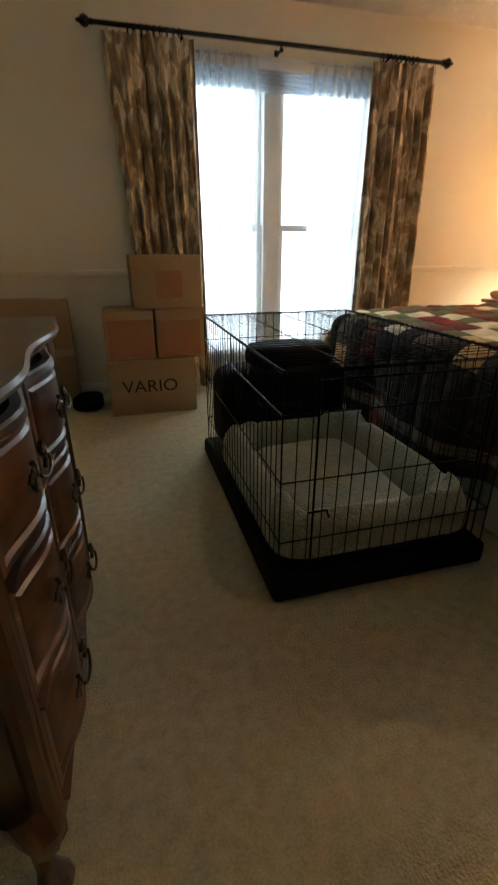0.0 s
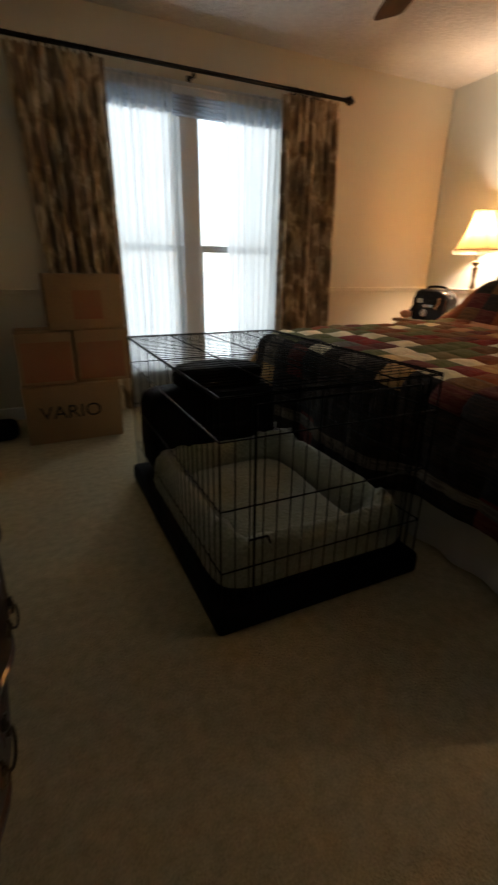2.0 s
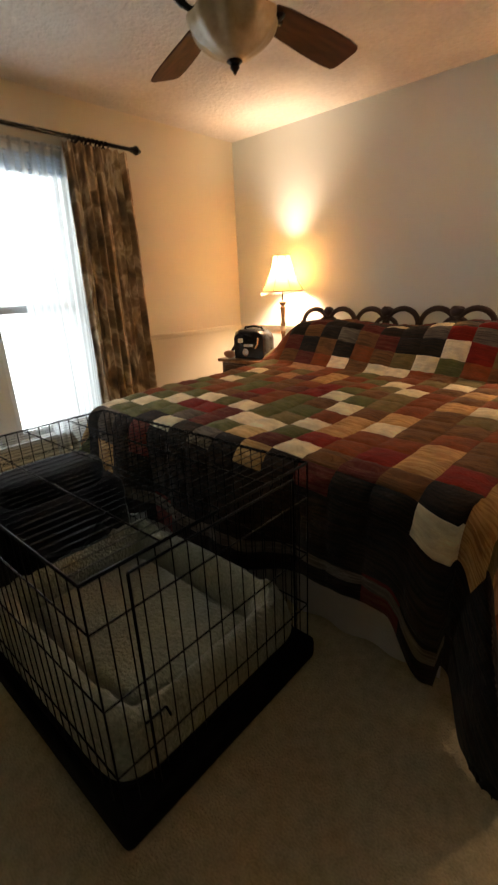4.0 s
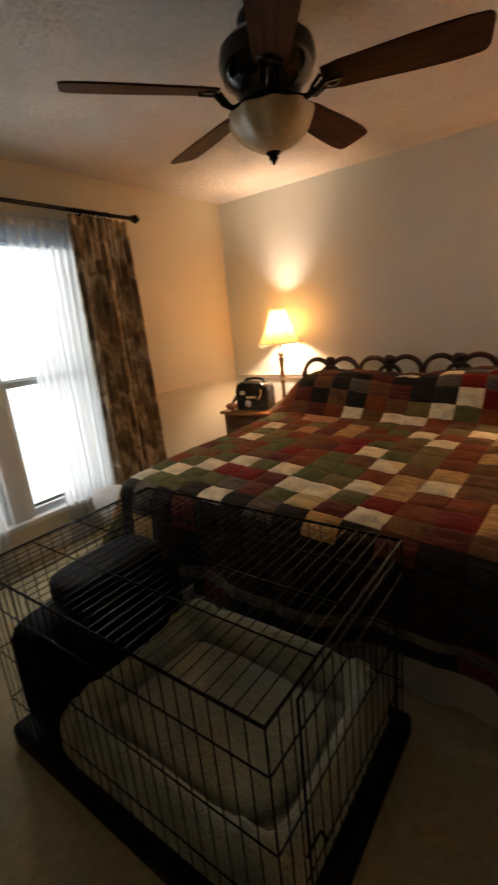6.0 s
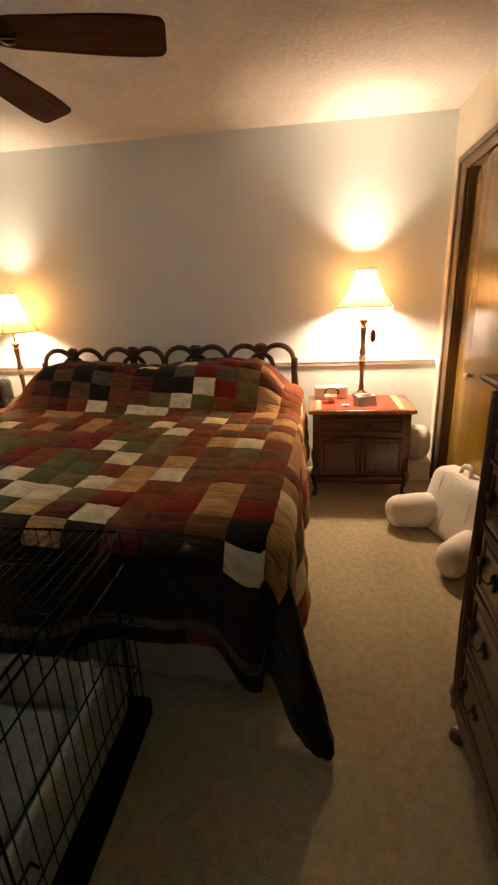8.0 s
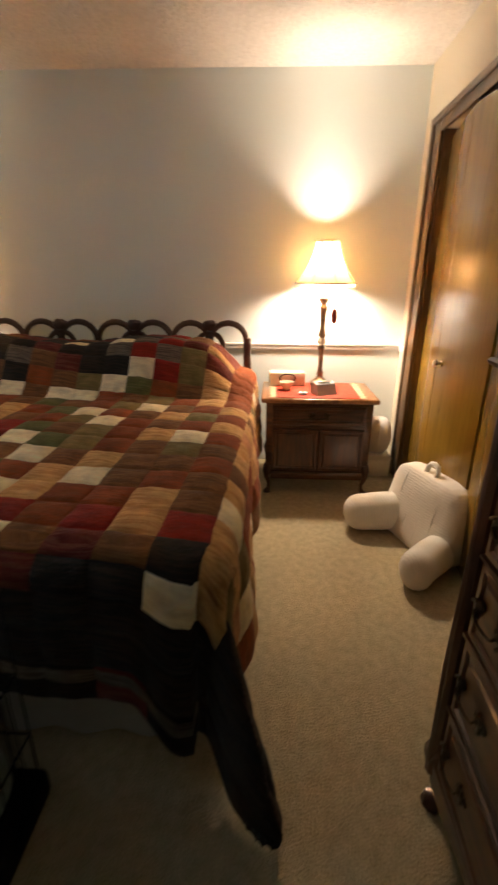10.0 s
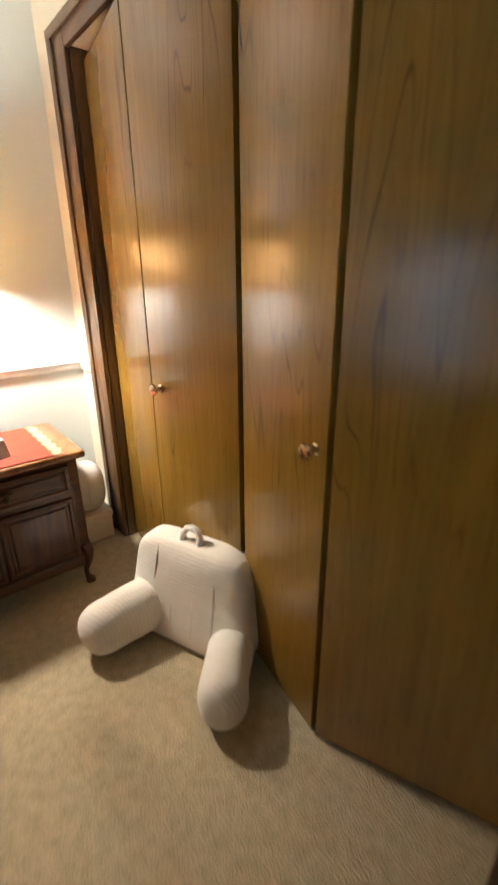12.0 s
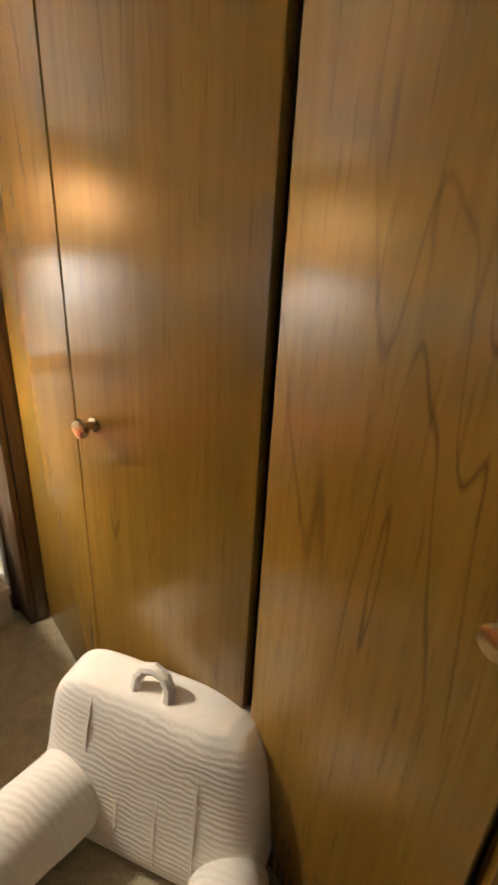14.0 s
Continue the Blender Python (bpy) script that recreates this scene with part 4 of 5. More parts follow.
bulb_glass, bt, bp = nodes_of("lit_bulb")
bp.inputs["Emission Color"].default_value, bp.inputs["Emission Strength"].default_value = (1, 0.72, 0.38, 1), 60
table_lamp(4.1, 0.991, 0.637, 1.271, 1.507, "lit bedside lamp with a fringed bell shade and a red tag")
table_lamp(4.10, 3.661, 0.632, 1.175, 1.456, "lit bedside lamp with a fringed bell shade")

# ---- ceiling fan ----
fan = thing("ceiling_fan", "dark bronze ceiling fan with wooden blades and an unlit bowl", "ceiling fan", (2.39, 2.55, -0.008))
part("canopy", lathe([(0.09, 2.462), (0.10, 2.44), (0.10, 2.42), (0.085, 2.39), (0.05, 2.375)], 28), BRONZE, fan)
part("motor", lathe([(0.05, 2.38), (0.14, 2.375), (0.172, 2.345), (0.180, 2.30), (0.165, 2.255), (0.135, 2.23), (0.118, 2.20), (0.12, 2.175), (0.108, 2.16)], 36), BRONZE, fan)
part("light_collar", lathe([(0.10, 2.16), (0.125, 2.15), (0.13, 2.14), (0.10, 2.132)], 32), BRONZE, fan)
seg = 48
rings = []
for j in range(13):
    v = j / 12
    r = 0.160 * math.cos(v * math.pi / 2 * 0.96) ** 0.60
    rings.append([(r * (1 + 0.045 * math.cos(10 * 2 * math.pi * i / seg)) * math.cos(2 * math.pi * i / seg), r * (1 + 0.045 * math.cos(10 * 2 * math.pi * i / seg)) * math.sin(2 * math.pi * i / seg), 2.138 - 0.125 * v) for i in range(seg)])
part("light_bowl", loft(rings), ALABASTER, fan, "unlit fluted amber glass bowl", smooth=60)
part("finial", lathe([(0.028, 2.018), (0.03, 2.01), (0.016, 2.0), (0.018, 1.992), (0.010, 1.982), (0.002, 1.97)], 16), BRONZE, fan)
for k in range(5):
    ang = -74 + 72 * k
    m = pose(0, 0, 2.205, 0, 0, ang) @ pose(0, 0, 0, -14, 0, 0)
    out = []
    for i in range(11):
        x = (0.20 + 0.525 * i / 8) if i < 8 else (0.725, 0.738, 0.745)[i - 8]
        wdt = 0.062 + 0.020 * smooth_step(0, 0.8, i / 8)
        if i >= 8:
            wdt *= (0.93, 0.80, 0.60)[i - 8]
        if i == 0:
            wdt *= 0.8
        out.append([(x, -wdt, 0.0), (x, wdt, 0.0), (x, wdt, 0.007), (x, -wdt, 0.007)])
    part("blade", loft(out), BLADE, fan, at=m)
    bm = tube([(0.10, 0, -0.03), (0.14, 0, -0.045), (0.18, 0.0, -0.03), (0.21, 0, -0.004), (0.27, 0, -0.003)], 0.011, 8)
    blob(0.03, 0.045, 0.006, 2.5, 14, 6, bm, (0.235, 0, -0.004))
    for s in (-1, 1):
        tube([(0.15, 0, -0.04), (0.17, 0.025 * s, -0.03), (0.20, 0.035 * s, -0.006)], 0.007, 6, bm)
    part("blade_arm", bm, BRONZE, fan, at=m)


# ---- dog crate ----
CX, CY, CW, CD, CH = 1.19, 1.92, 0.74, 1.13, 0.717
crate = thing("dog_crate", "black wire dog crate with its top closed, on a padded bed", "dog crate", (CX, CY, 0))
WIRE_UP = mesh_of("wire", tube([(0, 0, 0.03), (0, 0, CH)], 0.0017, 6), BLACKWIRE)
WIRE_ACROSS = mesh_of("wire", tube([(0, 0, 0), (CW, 0, 0)], 0.0015, 6), BLACKWIRE)


def wire(me, parent, x, y, z):
    ob = new("wire", me)
    ob.parent = parent
    ob.location = (x, y, z)


def bars(segments, r=0.0024):
    bm = bmesh.new()
    for p, q in segments:
        tube([p, q], r, 6, bm)
    return bm


levels = (0.035, 0.20, 0.40, 0.60, 0.712)
for nm, y in (("front_panel", 0.0), ("back_panel", CD)):
    pn = part(nm, bars([((0, y, z), (CW, y, z)) for z in levels] + [((x, y, 0.03), (x, y, CH)) for x in (0.0, CW)]), BLACKWIRE, crate)
    for k in range(1, 17):
        wire(WIRE_UP, pn, CW * k / 17, y, 0)
for nm, x in (("side_panel", 0.0), ("side_panel", CW)):
    pn = part(nm, bars([((x, 0.004, z), (x, CD - 0.004, z)) for z in levels]), BLACKWIRE, crate)
    for k in range(1, 25):
        wire(WIRE_UP, pn, x, CD * k / 25, 0)
pn = part("top_panel", bars([((x, 0, CH), (x, CD, CH)) for x in (0.0, 0.19, 0.37, 0.55, CW)] + [((0, y, CH), (CW, y, CH)) for y in (0, CD)], 0.0026), BLACKWIRE, crate)
for k in range(1, 33):
    wire(WIRE_ACROSS, pn, 0, CD * k / 33, CH + 0.004)
door = part("crate_door", bars([((0.10, -0.006, 0.05), (0.10, -0.006, 0.69)), ((0.66, -0.006, 0.05), (0.66, -0.006, 0.69)), ((0.10, -0.006, 0.05), (0.66, -0.006, 0.05)), ((0.10, -0.006, 0.69), (0.66, -0.006, 0.69))], 0.0036), BLACKWIRE, crate, "wire door in the crate's end")
part("latch", bars([((0.08, -0.012, 0.30), (0.14, -0.012, 0.30)), ((0.14, -0.012, 0.30), (0.14, -0.03, 0.285))], 0.0035), BLACKWIRE, door)
bm = box(-0.025, CW + 0.0, -0.035, CD + 0.02, 0.0, 0.085, 0.02, seg=3)
part("tray", bm, BLACKCLOTH, crate, "black padded base")

dog_bed = thing("dog_bed", "cream fleece bolster bed with black sides inside the crate", "pet bed", (CX + CW / 2, CY + 0.475, 0.086))


def bed_ring(w, d, z, n=72, p=9.0):
    pts = []
    for i in range(n):
        a = 2 * math.pi * i / n
        c, s_ = math.cos(a), math.sin(a)
        pts.append((w * math.copysign(abs(c) ** (2 / p), c), d * math.copysign(abs(s_) ** (2 / p), s_), z))
    return pts


BW, BD = 0.366, 0.468
part("outer_cover", loft([bed_ring(BW + 0.005, BD, 0.0), bed_ring(BW + 0.004, BD + 0.002, 0.012), bed_ring(BW - 0.002, BD - 0.004, 0.02)], caps=True), BLACKCLOTH, dog_bed, "black nylon sides")
rings = []
for k in range(13):
    a = math.pi * k / 12
    off, zz = 0.050 * math.cos(a), 0.026 + 0.145 * math.sin(a) ** 0.8
    ring = bed_ring(BW - 0.054 + off, BD - 0.056 + off, zz, 120)
    rings.append([(x * (1 + 0.02 * noise.noise(Vector((x * 9, y * 9, k)))), y * (1 + 0.02 * noise.noise(Vector((y * 9, x * 9, k)))),
                   max(z + (0.030 * noise.noise(Vector((x * 11, y * 11, 3))) + 0.016 * noise.noise(Vector((x * 30, y * 30, 6)))) * math.sin(a), 0.022)) for x, y, z in ring])
part("bolster", loft(rings, caps=False), FLEECE, dog_bed, "raised cream fleece rim", smooth=80)
part("cushion", blob(BW - 0.135, BD - 0.145, 0.040, 5.0, 64, 14, at=(0, 0, 0.044), wobble=0.10, scale=8), FLEECE, dog_bed, "flat cream fleece cushion", smooth=80)
part("floor_pad", box(-BW + 0.09, BW - 0.09, -BD + 0.09, BD - 0.09, 0.021, 0.028, 0.003), FLEECE, dog_bed, "thin fleece floor")

bag = thing("duffel_bag", "slumped black nylon duffel bag at the back of the crate", "bag", (CX + CW / 2 - 0.02, CY + 1.0, 0.086))
part("body", blob(0.325, 0.125, 0.21, 6.0, 44, 22, at=(0, 0, 0.21), wobble=0.06, scale=5), BLACKCLOTH, bag, smooth=80)
part("top_flap", blob(0.205, 0.115, 0.055, 5.0, 36, 18, at=(0.035, -0.015, 0.455), wobble=0.06, scale=7), BLACKCLOTH, bag, smooth=80)
part("carry_strap", tube([(-0.2, -0.115, 0.30), (-0.1, -0.13, 0.20), (0.05, -0.135, 0.17), (0.2, -0.115, 0.28)], 0.012, 8, flat=0.4), BLACKCLOTH, bag)
part("front_pocket", blob(0.20, 0.03, 0.09, 3.5, 24, 12, at=(0, -0.105, 0.16), wobble=0.06), BLACKCLOTH, bag, smooth=80)

# white tub added in place of a spot of window-lit carpet
tub = thing("lit_spot_tub", "small white tub standing in for lit carpet by the bed", "container", (1.995, 3.0, 0))
part("body", lathe([(0.045, 0.0), (0.05, 0.005), (0.062, 0.19), (0.066, 0.2), (0.06, 0.2), (0.05, 0.02), (0.01, 0.018)], 24), WHITE, tub)


# ---- case furniture ----
def case_piece(name, label, category, at, turn, W, D, H, columns, rows, bow, leg=0.15):
    """A chest or dresser with shaped top, bowed drawers, carved corner posts and cabriole feet; front facing -y."""
    t = thing(name, label, category, at, turn)
    part("carcass", box(-W / 2 + 0.012, W / 2 - 0.012, -D / 2, D / 2, leg - 0.01, H - 0.034, 0.004), MAHOG_Z, t)
    n = 24
    ring = []
    for off, z in ((0.004, H - 0.034), (0.010, H - 0.028), (0.016, H - 0.020), (0.030, H - 0.014), (0.034, H - 0.006), (0.028, H)):
        row = [(-W / 2 - off, D / 2, z)]
        for i in range(n + 1):
            u = i / n
            x = -W / 2 - off + (W + 2 * off) * u
            row.append((x, -D / 2 - off - bow * (0.6 + 0.4 * math.cos(2 * math.pi * columns * u + math.pi)) * math.sin(math.pi * u) ** 0.5, z))
        row.append((W / 2 + off, D / 2, z))
        ring.append(row)
    part("top", loft(ring), MAHOG, t, "moulded dark wood top")
    cw = (W - 0.10) / columns
    z = H - 0.05
    for h in rows:
        for c in range(columns):
            x = -W / 2 + 0.05 + cw * (c + 0.5)
            p = (-cw * 0.40, cw * 0.40) if cw > 0.6 else (0.0,)
            drawer_front(t, cw - 0.016, h - 0.014, pose(x, -D / 2 - 0.004, z - h / 2), p, bow)
        part("drawer_rail", box(-W / 2 + 0.05, W / 2 - 0.05, -D / 2 - 0.010 - bow * 0.5, -D / 2 + 0.01, z - h - 0.004, z - h + 0.004, 0.003), MAHOG, t)
        z -= h
    for s_ in (-1, 1):
        bm = tube([(0, 0, leg - 0.02), (0, -0.004, H * 0.5), (0, 0, H - 0.036)], 0.023, 10)
        tube([(0.004, -0.016, leg + 0.02), (-0.004, -0.020, H * 0.4), (0.004, -0.018, H * 0.7), (0, -0.015, H - 0.05)], 0.009, 8, bm)
        part("corner_post", bm, MAHOG_Z, t, at=pose(s_ * (W / 2 - 0.022), -D / 2 + 0.002, 0))
    n = 28
    rings = []
    for i in range(n + 1):
        u = i / n
        x = -W / 2 + 0.03 + (W - 0.06) * u
        lowz = leg - 0.045 - 0.035 * math.cos(4 * math.pi * u) * math.sin(math.pi * u)
        yb = -D / 2 - bow * 0.5 * math.sin(math.pi * u)
        rings.append([(x, yb - 0.008, lowz), (x, yb - 0.012, z - 0.006), (x, -D / 2 + 0.02, z - 0.006), (x, -D / 2 + 0.02, lowz)])
    part("apron", loft(rings), MAHOG, t)
    for sx, sy, a in ((-1, -1, 225), (1, -1, 315), (-1, 1, 135), (1, 1, 45)):
        part("leg", cabriole(leg + 0.06, 0.038, 0.045), MAHOG_Z, t, at=pose(sx * (W / 2 - 0.035), sy * (D / 2 - 0.035), 0, 0, 0, a))
    return t


case_piece("chest_of_drawers", "tall dark mahogany chest of five drawers with brass pulls", "chest of drawers", (1.498, 0.672, 0), 180, 0.93, 0.44, 1.162, 1, (0.150, 0.175, 0.193, 0.213, 0.200), 0.016)
case_piece("dresser", "low mahogany dresser with bowed drawers and curled brass pulls", "dresser", (0.31, 1.735, 0), 90, 0.76, 0.62, 0.845, 2, (0.20, 0.22, 0.22), 0.03)

# on the tall chest
for k, (w, d, z, m) in enumerate(((0.17, 0.12, 1.163, LINEN), (0.16, 0.115, 1.188, GREYCLOTH), (0.15, 0.11, 1.213, LINEN))):
    tagged(part("folded_cloth", blob(w, d, 0.0125, 8, 32, 10, at=(1.755, 0.64, z + 0.0125), wobble=0.05, scale=8), m, smooth=80), "folded cloth in a small pile on the chest", "cloth", "cloth pile")
gb = thing("sling_bag", "dark grey fabric bag slumped on folded cloths", "bag", (1.775, 0.66, 1.237))
part("body", blob(0.17, 0.13, 0.12, 2.6, 32, 18, at=(0, 0, 0.12), wobble=0.22, scale=7), SLATE, gb, smooth=80)

# ---- bed-rest cushion on the floor ----
rest = thing("backrest_pillow", "cream corduroy bed-rest pillow with arms, propped on the closet", "pillow", (3.160, 0.602, 0), 20.5)


def stuffed_back():
    def f(u, v):
        a = 2 * math.pi * u
        phi = -math.pi / 2 + math.pi * v
        c, s_ = math.cos(a), math.sin(a)
        e = 2 / 5.6
        cp, sp = abs(math.cos(phi)) ** e, math.copysign(abs(math.sin(phi)) ** e, math.sin(phi))
        z = 0.196 + 0.196 * sp
        k = z / 0.392
        hw, hd = 0.280 - 0.045 * k, 0.112 - 0.05 * k
        x = hw * cp * math.copysign(abs(c) ** e, c)
        y = hd * cp * math.copysign(abs(s_) ** e, s_) - 0.082 - 0.035 * k
        q = 0.008 * noise.noise(Vector((x * 7, y * 7, z * 7)))
        return (x + q, y + q, max(z + q, 0.004))
    return sheet(f, 64, 36)


bm = stuffed_back()
bmesh.ops.remove_doubles(bm, verts=bm.verts, dist=0.0005)
back = part("backrest", bm, CORD, rest, smooth=80)
for x in (-0.13, -0.045, 0.045, 0.13):
    pts = []
    for j in range(15):
        z = 0.05 + 0.32 * j / 14
        k = z / 0.392
        cp = max(0.0, 1 - abs(z / 0.196 - 1) ** 5.6) ** (1 / 5.6)
        pts.append((x * (1.05 - 0.1 * k), (0.112 - 0.05 * k) * cp - 0.082 - 0.035 * k, z))
    part("piping", tube([(px, py - 0.0015, pz) for px, py, pz in pts], 0.0026, 6), CORD, back)


def stuffed_arm(p, q, r0, r1):
    """A fat stuffed roll from root p to rounded tip q."""
    p, q = Vector(p), Vector(q)
    ax = (q - p).normalized()
    n = 14
    pts = [p + (q - p) * (i / n) for i in range(n + 1)]
    L0 = (q - p).length

    def tp(k):
        r = (r0 + (r1 - r0) * k) / r0
        dist = (1 - k) * L0
        if dist < r1:
            r *= math.sqrt(max(0.02, 1 - (1 - dist / r1) ** 2.4))
        return r
    m = 18
    pts = [p + (q - p) * (1 - (1 - i / m) ** 1.6) for i in range(m + 1)]
    rings, side = [], Vector((0, 0, 1))
    side = (side - ax * side.dot(ax)).normalized()
    oth = ax.cross(side)
    for pt in pts:
        k = (pt - p).length / L0
        r = r0 * tp(k)
        ring = []
        for j in range(28):
            a = 2 * math.pi * j / 28
            w = pt + side * (r * 1.08 * math.cos(a)) + oth * (r * 0.92 * math.sin(a))
            w += 0.006 * noise.noise(w * 9) * Vector((1, 1, 1))
            w.z = max(w.z, 0.004)
            ring.append(w)
        rings.append(ring)
    return loft(rings)


part("armrest", stuffed_arm((0.16, -0.06, 0.120), (0.262, 0.222, 0.094), 0.098, 0.092), CORD_ARM, rest, smooth=80)
part("armrest", stuffed_arm((-0.210, 0.0, 0.090), (-0.318, 0.232, 0.086), 0.086, 0.086), CORD_ARM, rest, smooth=80)
part("carry_loop", tube([(0.045, -0.095, 0.38), (0.044, -0.105, 0.415), (0.03, -0.11, 0.436), (0.008, -0.112, 0.442), (-0.016, -0.11, 0.434), (-0.028, -0.105, 0.412), (-0.03, -0.095, 0.38)], 0.013, 8), CORD, rest)

# ---- on and by the nightstands ----
runner = thing("table_runner", "red cloth runner with beige lace ends on the nightstand", "table runner", (3.94, 1.02, 0.632))
part("cloth", box(-0.22, 0.2, -0.235, 0.26, 0.0, 0.003, 0.001), RED, runner)
for y0, y1 in ((-0.275, -0.238), (0.263, 0.30)):
    bm = sheet(lambda u, v: (-0.215 + 0.41 * u, y0 + (y1 - y0) * v + 0.006 * math.sin(40 * u), 0.0022 + 0.0025 * abs(math.sin(33 * u) * math.sin(9 * v))), 60, 8)
    part("lace_end", bm, FRINGE, runner, "beige lace border", smooth=80)
tb = thing("tissue_box", "pale tissue box with a gilt oval on the nightstand", "tissue box", (4.07, 1.21, 0.637), 4)
part("body", box(-0.055, 0.055, -0.115, 0.115, 0, 0.085, 0.005), CERAMIC, tb)
part("oval_opening", tube([(-0.056, 0.05 * math.cos(a), 0.05 + 0.028 * math.sin(a)) for a in [2 * math.pi * i / 24 for i in range(24)]], 0.005, 6, closed=True), BRASS, tb)
bw = thing("small_bowl", "small white ceramic bowl on the red runner", "bowl", (3.92, 1.215, 0.636))
part("body", lathe([(0.02, 0.0), (0.022, 0.006), (0.034, 0.02), (0.043, 0.045), (0.045, 0.05), (0.041, 0.05), (0.03, 0.02), (0.004, 0.012)], 28), CERAMIC, bw)
cl = thing("alarm_clock", "grey wedge-shaped alarm clock on the red runner", "alarm clock", (3.83, 0.99, 0.636), -68)
rings = [[(x, -0.045, 0.0), (x, -0.02, 0.062), (x, 0.02, 0.075), (x, 0.045, 0.065), (x, 0.05, 0.0)] for x in (-0.065, 0.065)]
part("body", loft(rings), GREYPLASTIC, cl)
part("screen", box(-0.042, 0.03, -0.001, 0.001, 0.014, 0.048), BLACKPLASTIC, cl, "dark clock display", at=pose(0, -0.0345, 0.0, -22, 0, 0))
part("snooze_bar", box(-0.045, 0.045, -0.01, 0.012, 0.0715, 0.078, 0.003), CHROME, cl)
dish = thing("trinket_dish", "tiny white dish with trinkets on the runner", "dish", (3.80, 1.12, 0.636))
part("body", lathe([(0.014, 0.0), (0.024, 0.006), (0.027, 0.012), (0.022, 0.010), (0.003, 0.006)], 20), WHITE, dish)
part("trinket", blob(0.009, 0.006, 0.005, 2, 10, 6, at=(0.002, 0, 0.013)), BRASS, dish)
rt = thing("hanging_ornament", "red oval ornament hanging below the lamp shade", "ornament", (3.86, 0.955, 1.05))
part("charm", blob(0.009, 0.018, 0.042, 2.2, 18, 12, at=(0, 0, 0.04)), RED, rt)
part("cord", tube([(0, 0, 0.08), (0.01, 0.008, 0.14), (0.06, 0.05, 0.235)], 0.0015, 5), BRASS, rt)
wb = thing("storage_box", "low white cardboard box on the floor beside the nightstand", "box", (4.12, 0.575, 0))
part("body", box(-0.095, 0.095, -0.095, 0.095, 0, 0.135, 0.006), CERAMIC, wb)
part("lid", box(-0.099, 0.099, -0.099, 0.099, 0.122, 0.155, 0.005), CERAMIC, wb)
va = thing("rolled_towel", "rolled white towel standing on a low box", "towel", (4.105, 0.565, 0.156))
part("body", blob(0.088, 0.088, 0.128, 2.7, 36, 20, at=(0, 0, 0.128), wobble=0.06, scale=9), LINEN, va, smooth=80)
part("edge_seam", tube([(0.090 * math.cos(a), 0.012, 0.128 + 0.130 * math.sin(a)) for a in [2 * math.pi * i / 36 for i in range(36)]], 0.005, 6, closed=True), LINEN, va)

cm = thing("bedside_machine", "black bedside appliance with a silver panel on the nightstand", "appliance", (3.90, 3.83, 0.632), -80)
rings = []
for y, k in ((-0.10, 0.94), (-0.085, 1.0), (0.07, 1.0), (0.10, 0.9)):
    rings.append([(0.150 * k, y, 0.0), (0.155 * k, y, 0.03), (0.155 * k, y, 0.16), (0.14 * k, y, 0.205 * k), (0.09 * k, y, 0.235 * k), (-0.09 * k, y, 0.245 * k), (-0.135 * k, y, 0.225 * k), (-0.155 * k, y, 0.17), (-0.155 * k, y, 0.03), (-0.150 * k, y, 0.0)])
part("body", loft(rings), BLACKPLASTIC, cm, smooth=50)
part("silver_panel", box(-0.045, 0.05, -0.108, -0.098, 0.10, 0.125, 0.004), CHROME, cm, "satin silver strip")
part("side_trim", tube([(0.07, -0.103, 0.09), (0.095, -0.104, 0.13), (0.10, -0.103, 0.18)], 0.008, 8, flat=0.5), CHROME, cm)
part("display", box(-0.10, -0.055, -0.110, -0.098, 0.135, 0.17, 0.003), WHITE, cm, "pale lit label")
part("carry_arch", tube([(-0.10, 0.0, 0.225), (-0.08, 0.0, 0.258), (0.0, 0.0, 0.266), (0.08, 0.0, 0.256), (0.10, 0.0, 0.22)], 0.012, 8, flat=0.7), BLACKPLASTIC, cm)
part("round_dial", lathe([(0.0, 0.0), (0.030, 0.0), (0.033, 0.006), (0.026, 0.012), (0.004, 0.013)], 24), CHROME, cm, "silver rimmed dial", at=pose(-0.03, -0.100, 0.055, 90, 0, 0))
part("air_hose", tube([(-0.15, 0.02, 0.11), (-0.20, 0.0, 0.10), (-0.23, -0.03, 0.04), (-0.21, -0.08, 0.016)], 0.013, 8), BLACKPLASTIC, cm)
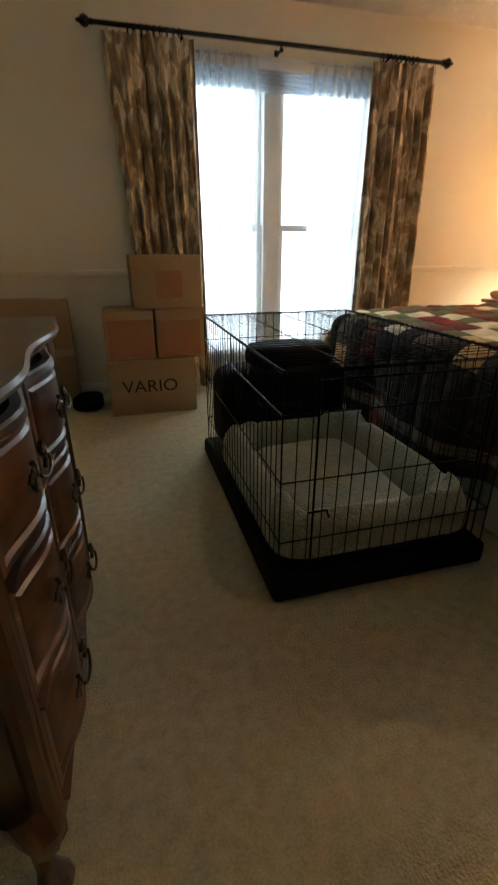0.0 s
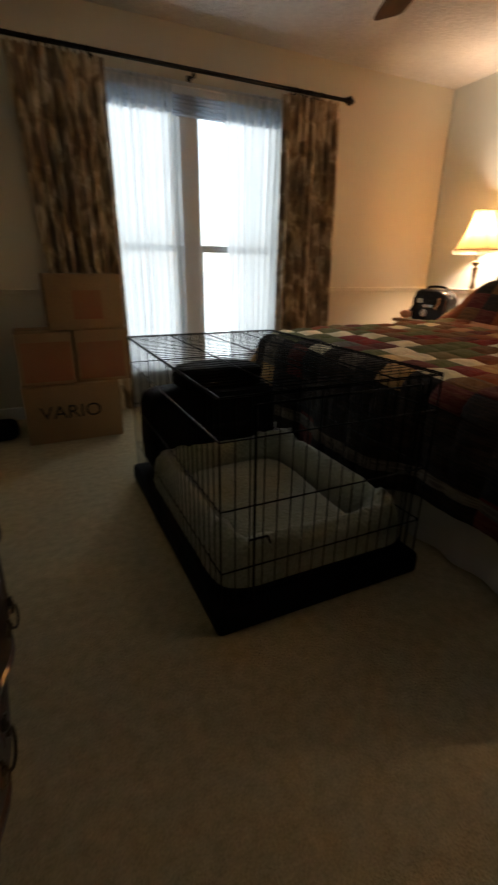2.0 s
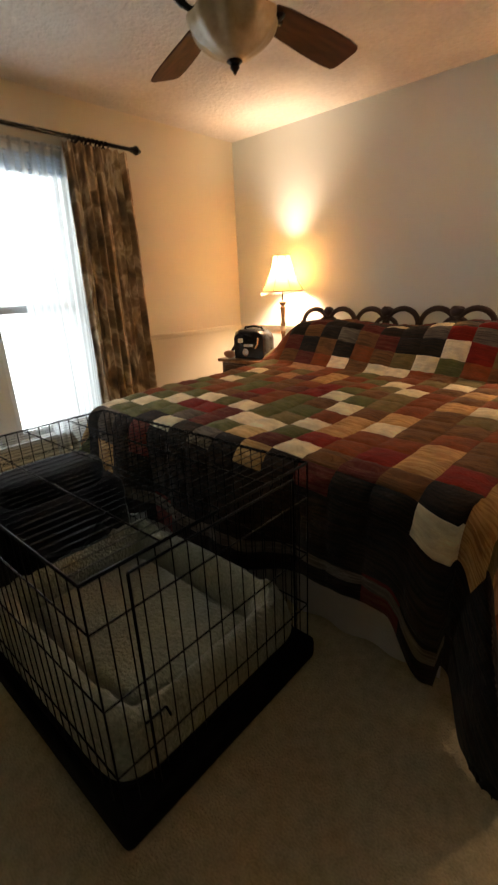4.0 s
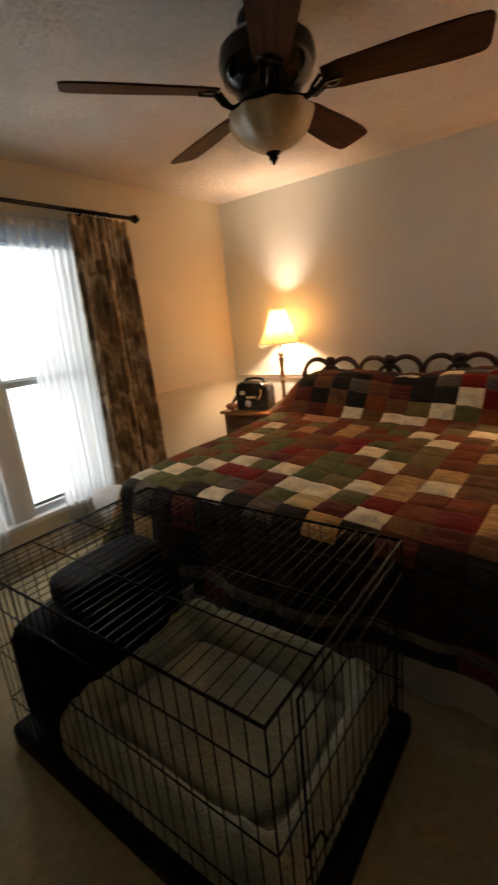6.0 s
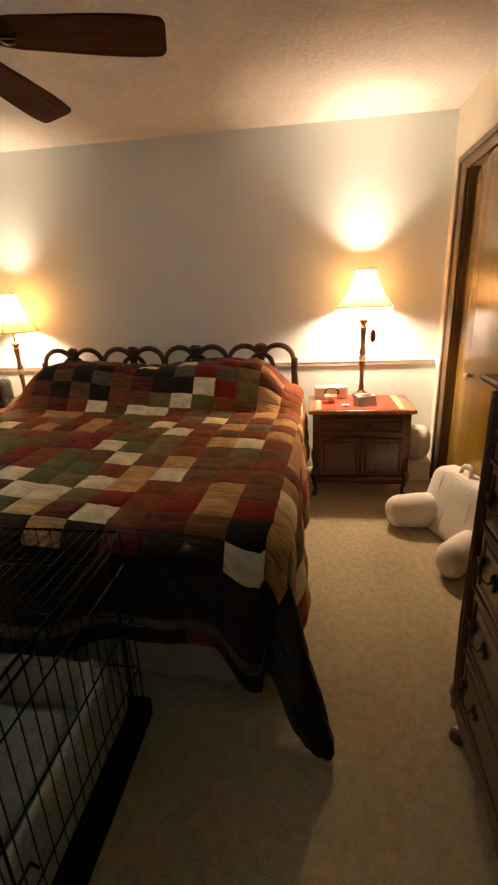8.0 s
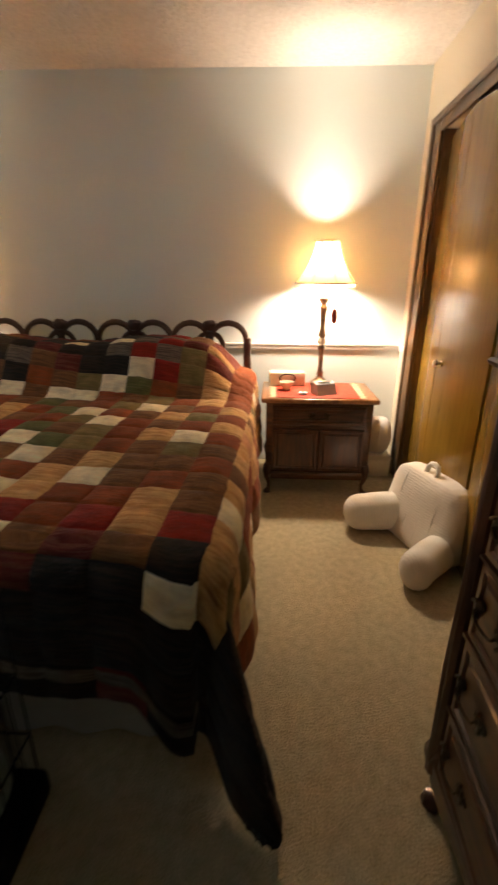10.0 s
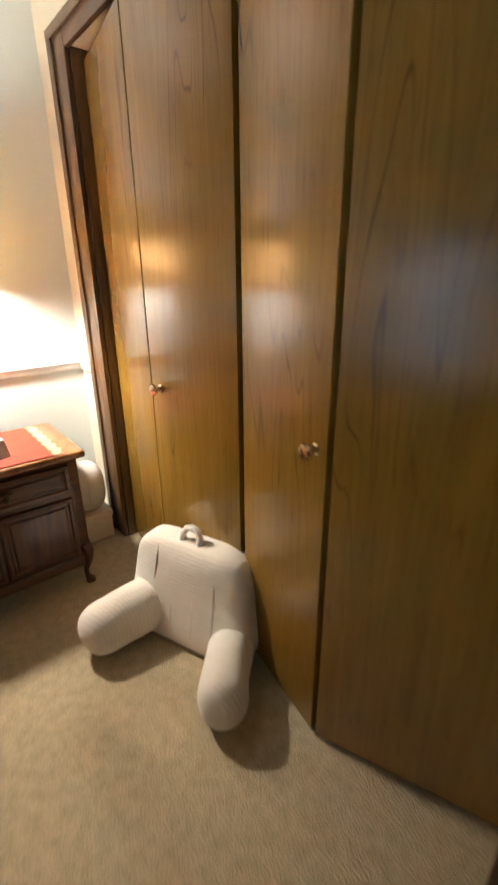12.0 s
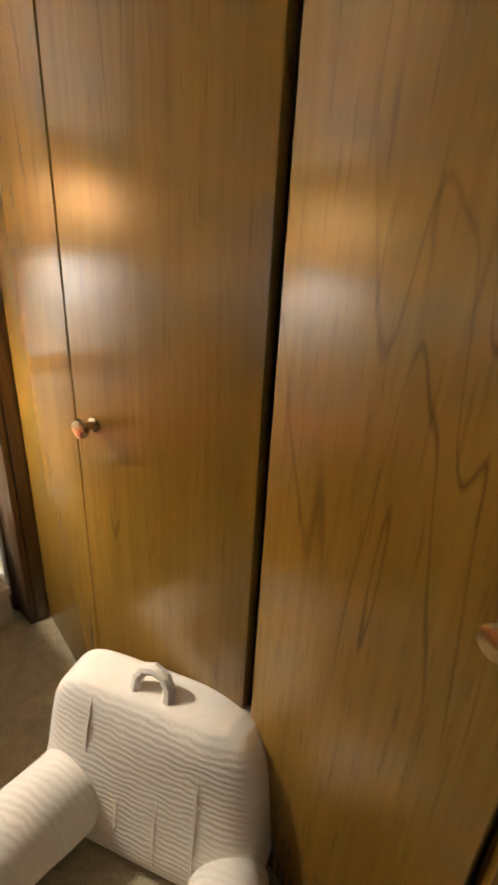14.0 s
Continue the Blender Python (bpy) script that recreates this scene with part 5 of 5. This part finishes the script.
tagged(part("crumpled_cloth", blob(0.045, 0.05, 0.032, 2.3, 22, 12, at=(3.76, 4.0, 0.664), wobble=0.3, scale=16), PINK, smooth=80), "small crumpled pink cloth on the nightstand", "cloth")
tagged(part("white_cord", tube([(4.0, 3.56, 0.64), (3.93, 3.53, 0.66), (3.85, 3.55, 0.645), (3.78, 3.60, 0.645)], 0.008, 8), WHITE), "white cord lying on the nightstand top", "cord")
tagged(part("spare_pillow", blob(0.12, 0.28, 0.10, 2.6, 30, 14, at=(2.25, 3.66, 0.40), wobble=0.15), LINEN, smooth=80), "white pillow slumped beside the bed", "pillow")

# ---- inside the closet ----
for z, lab in ((1.29, "upper white wire closet shelf under folded clothes"), (0.68, "lower white wire closet shelf under folded clothes")):
    sf = thing("wire_shelf", lab, "shelf", (2.35, -0.33, z), 0, "closet shelves")
    part("front_rail", bars([((0, 0.33, 0.0), (0.86, 0.33, 0.0)), ((0, 0.33, -0.03), (0.86, 0.33, -0.03)), ((0, 0.0, 0.0), (0.86, 0.0, 0.0))], 0.004), WHITE, sf)
    me = mesh_of("shelf_wire", tube([(0, 0, 0.004), (0, 0.332, 0.004), (0, 0.334, -0.03)], 0.0018, 6), WHITE)
    for k in range(30):
        ob = new("shelf_wire", me)
        ob.parent, ob.location = sf, (0.86 * (k + 0.5) / 30, 0, 0)
    for k, m in enumerate((LINEN, DARKCLOTH, GREYCLOTH, LINEN)):
        tagged(part("folded_garment", blob(0.17, 0.13, 0.03, 3, 26, 10, at=(2.60 + 0.36 * (k % 2), -0.16, z + 0.037 + 0.06 * (k // 2)), wobble=0.12, scale=7), m, smooth=80), "folded garment lying on a closet shelf", "clothing", "closet clothes")
hm = thing("laundry_hamper", "white round laundry hamper half full of dark clothes", "laundry hamper", (2.98, 0.06, 0))
part("body", lathe([(0.16, 0.0), (0.17, 0.01), (0.205, 0.58), (0.215, 0.60), (0.20, 0.60), (0.16, 0.05), (0.01, 0.04)], 40), WHITE, hm)
part("clothes", blob(0.17, 0.17, 0.16, 2.6, 26, 12, at=(0, 0, 0.24), wobble=0.2), DARKCLOTH, hm, "dark clothes", smooth=80)
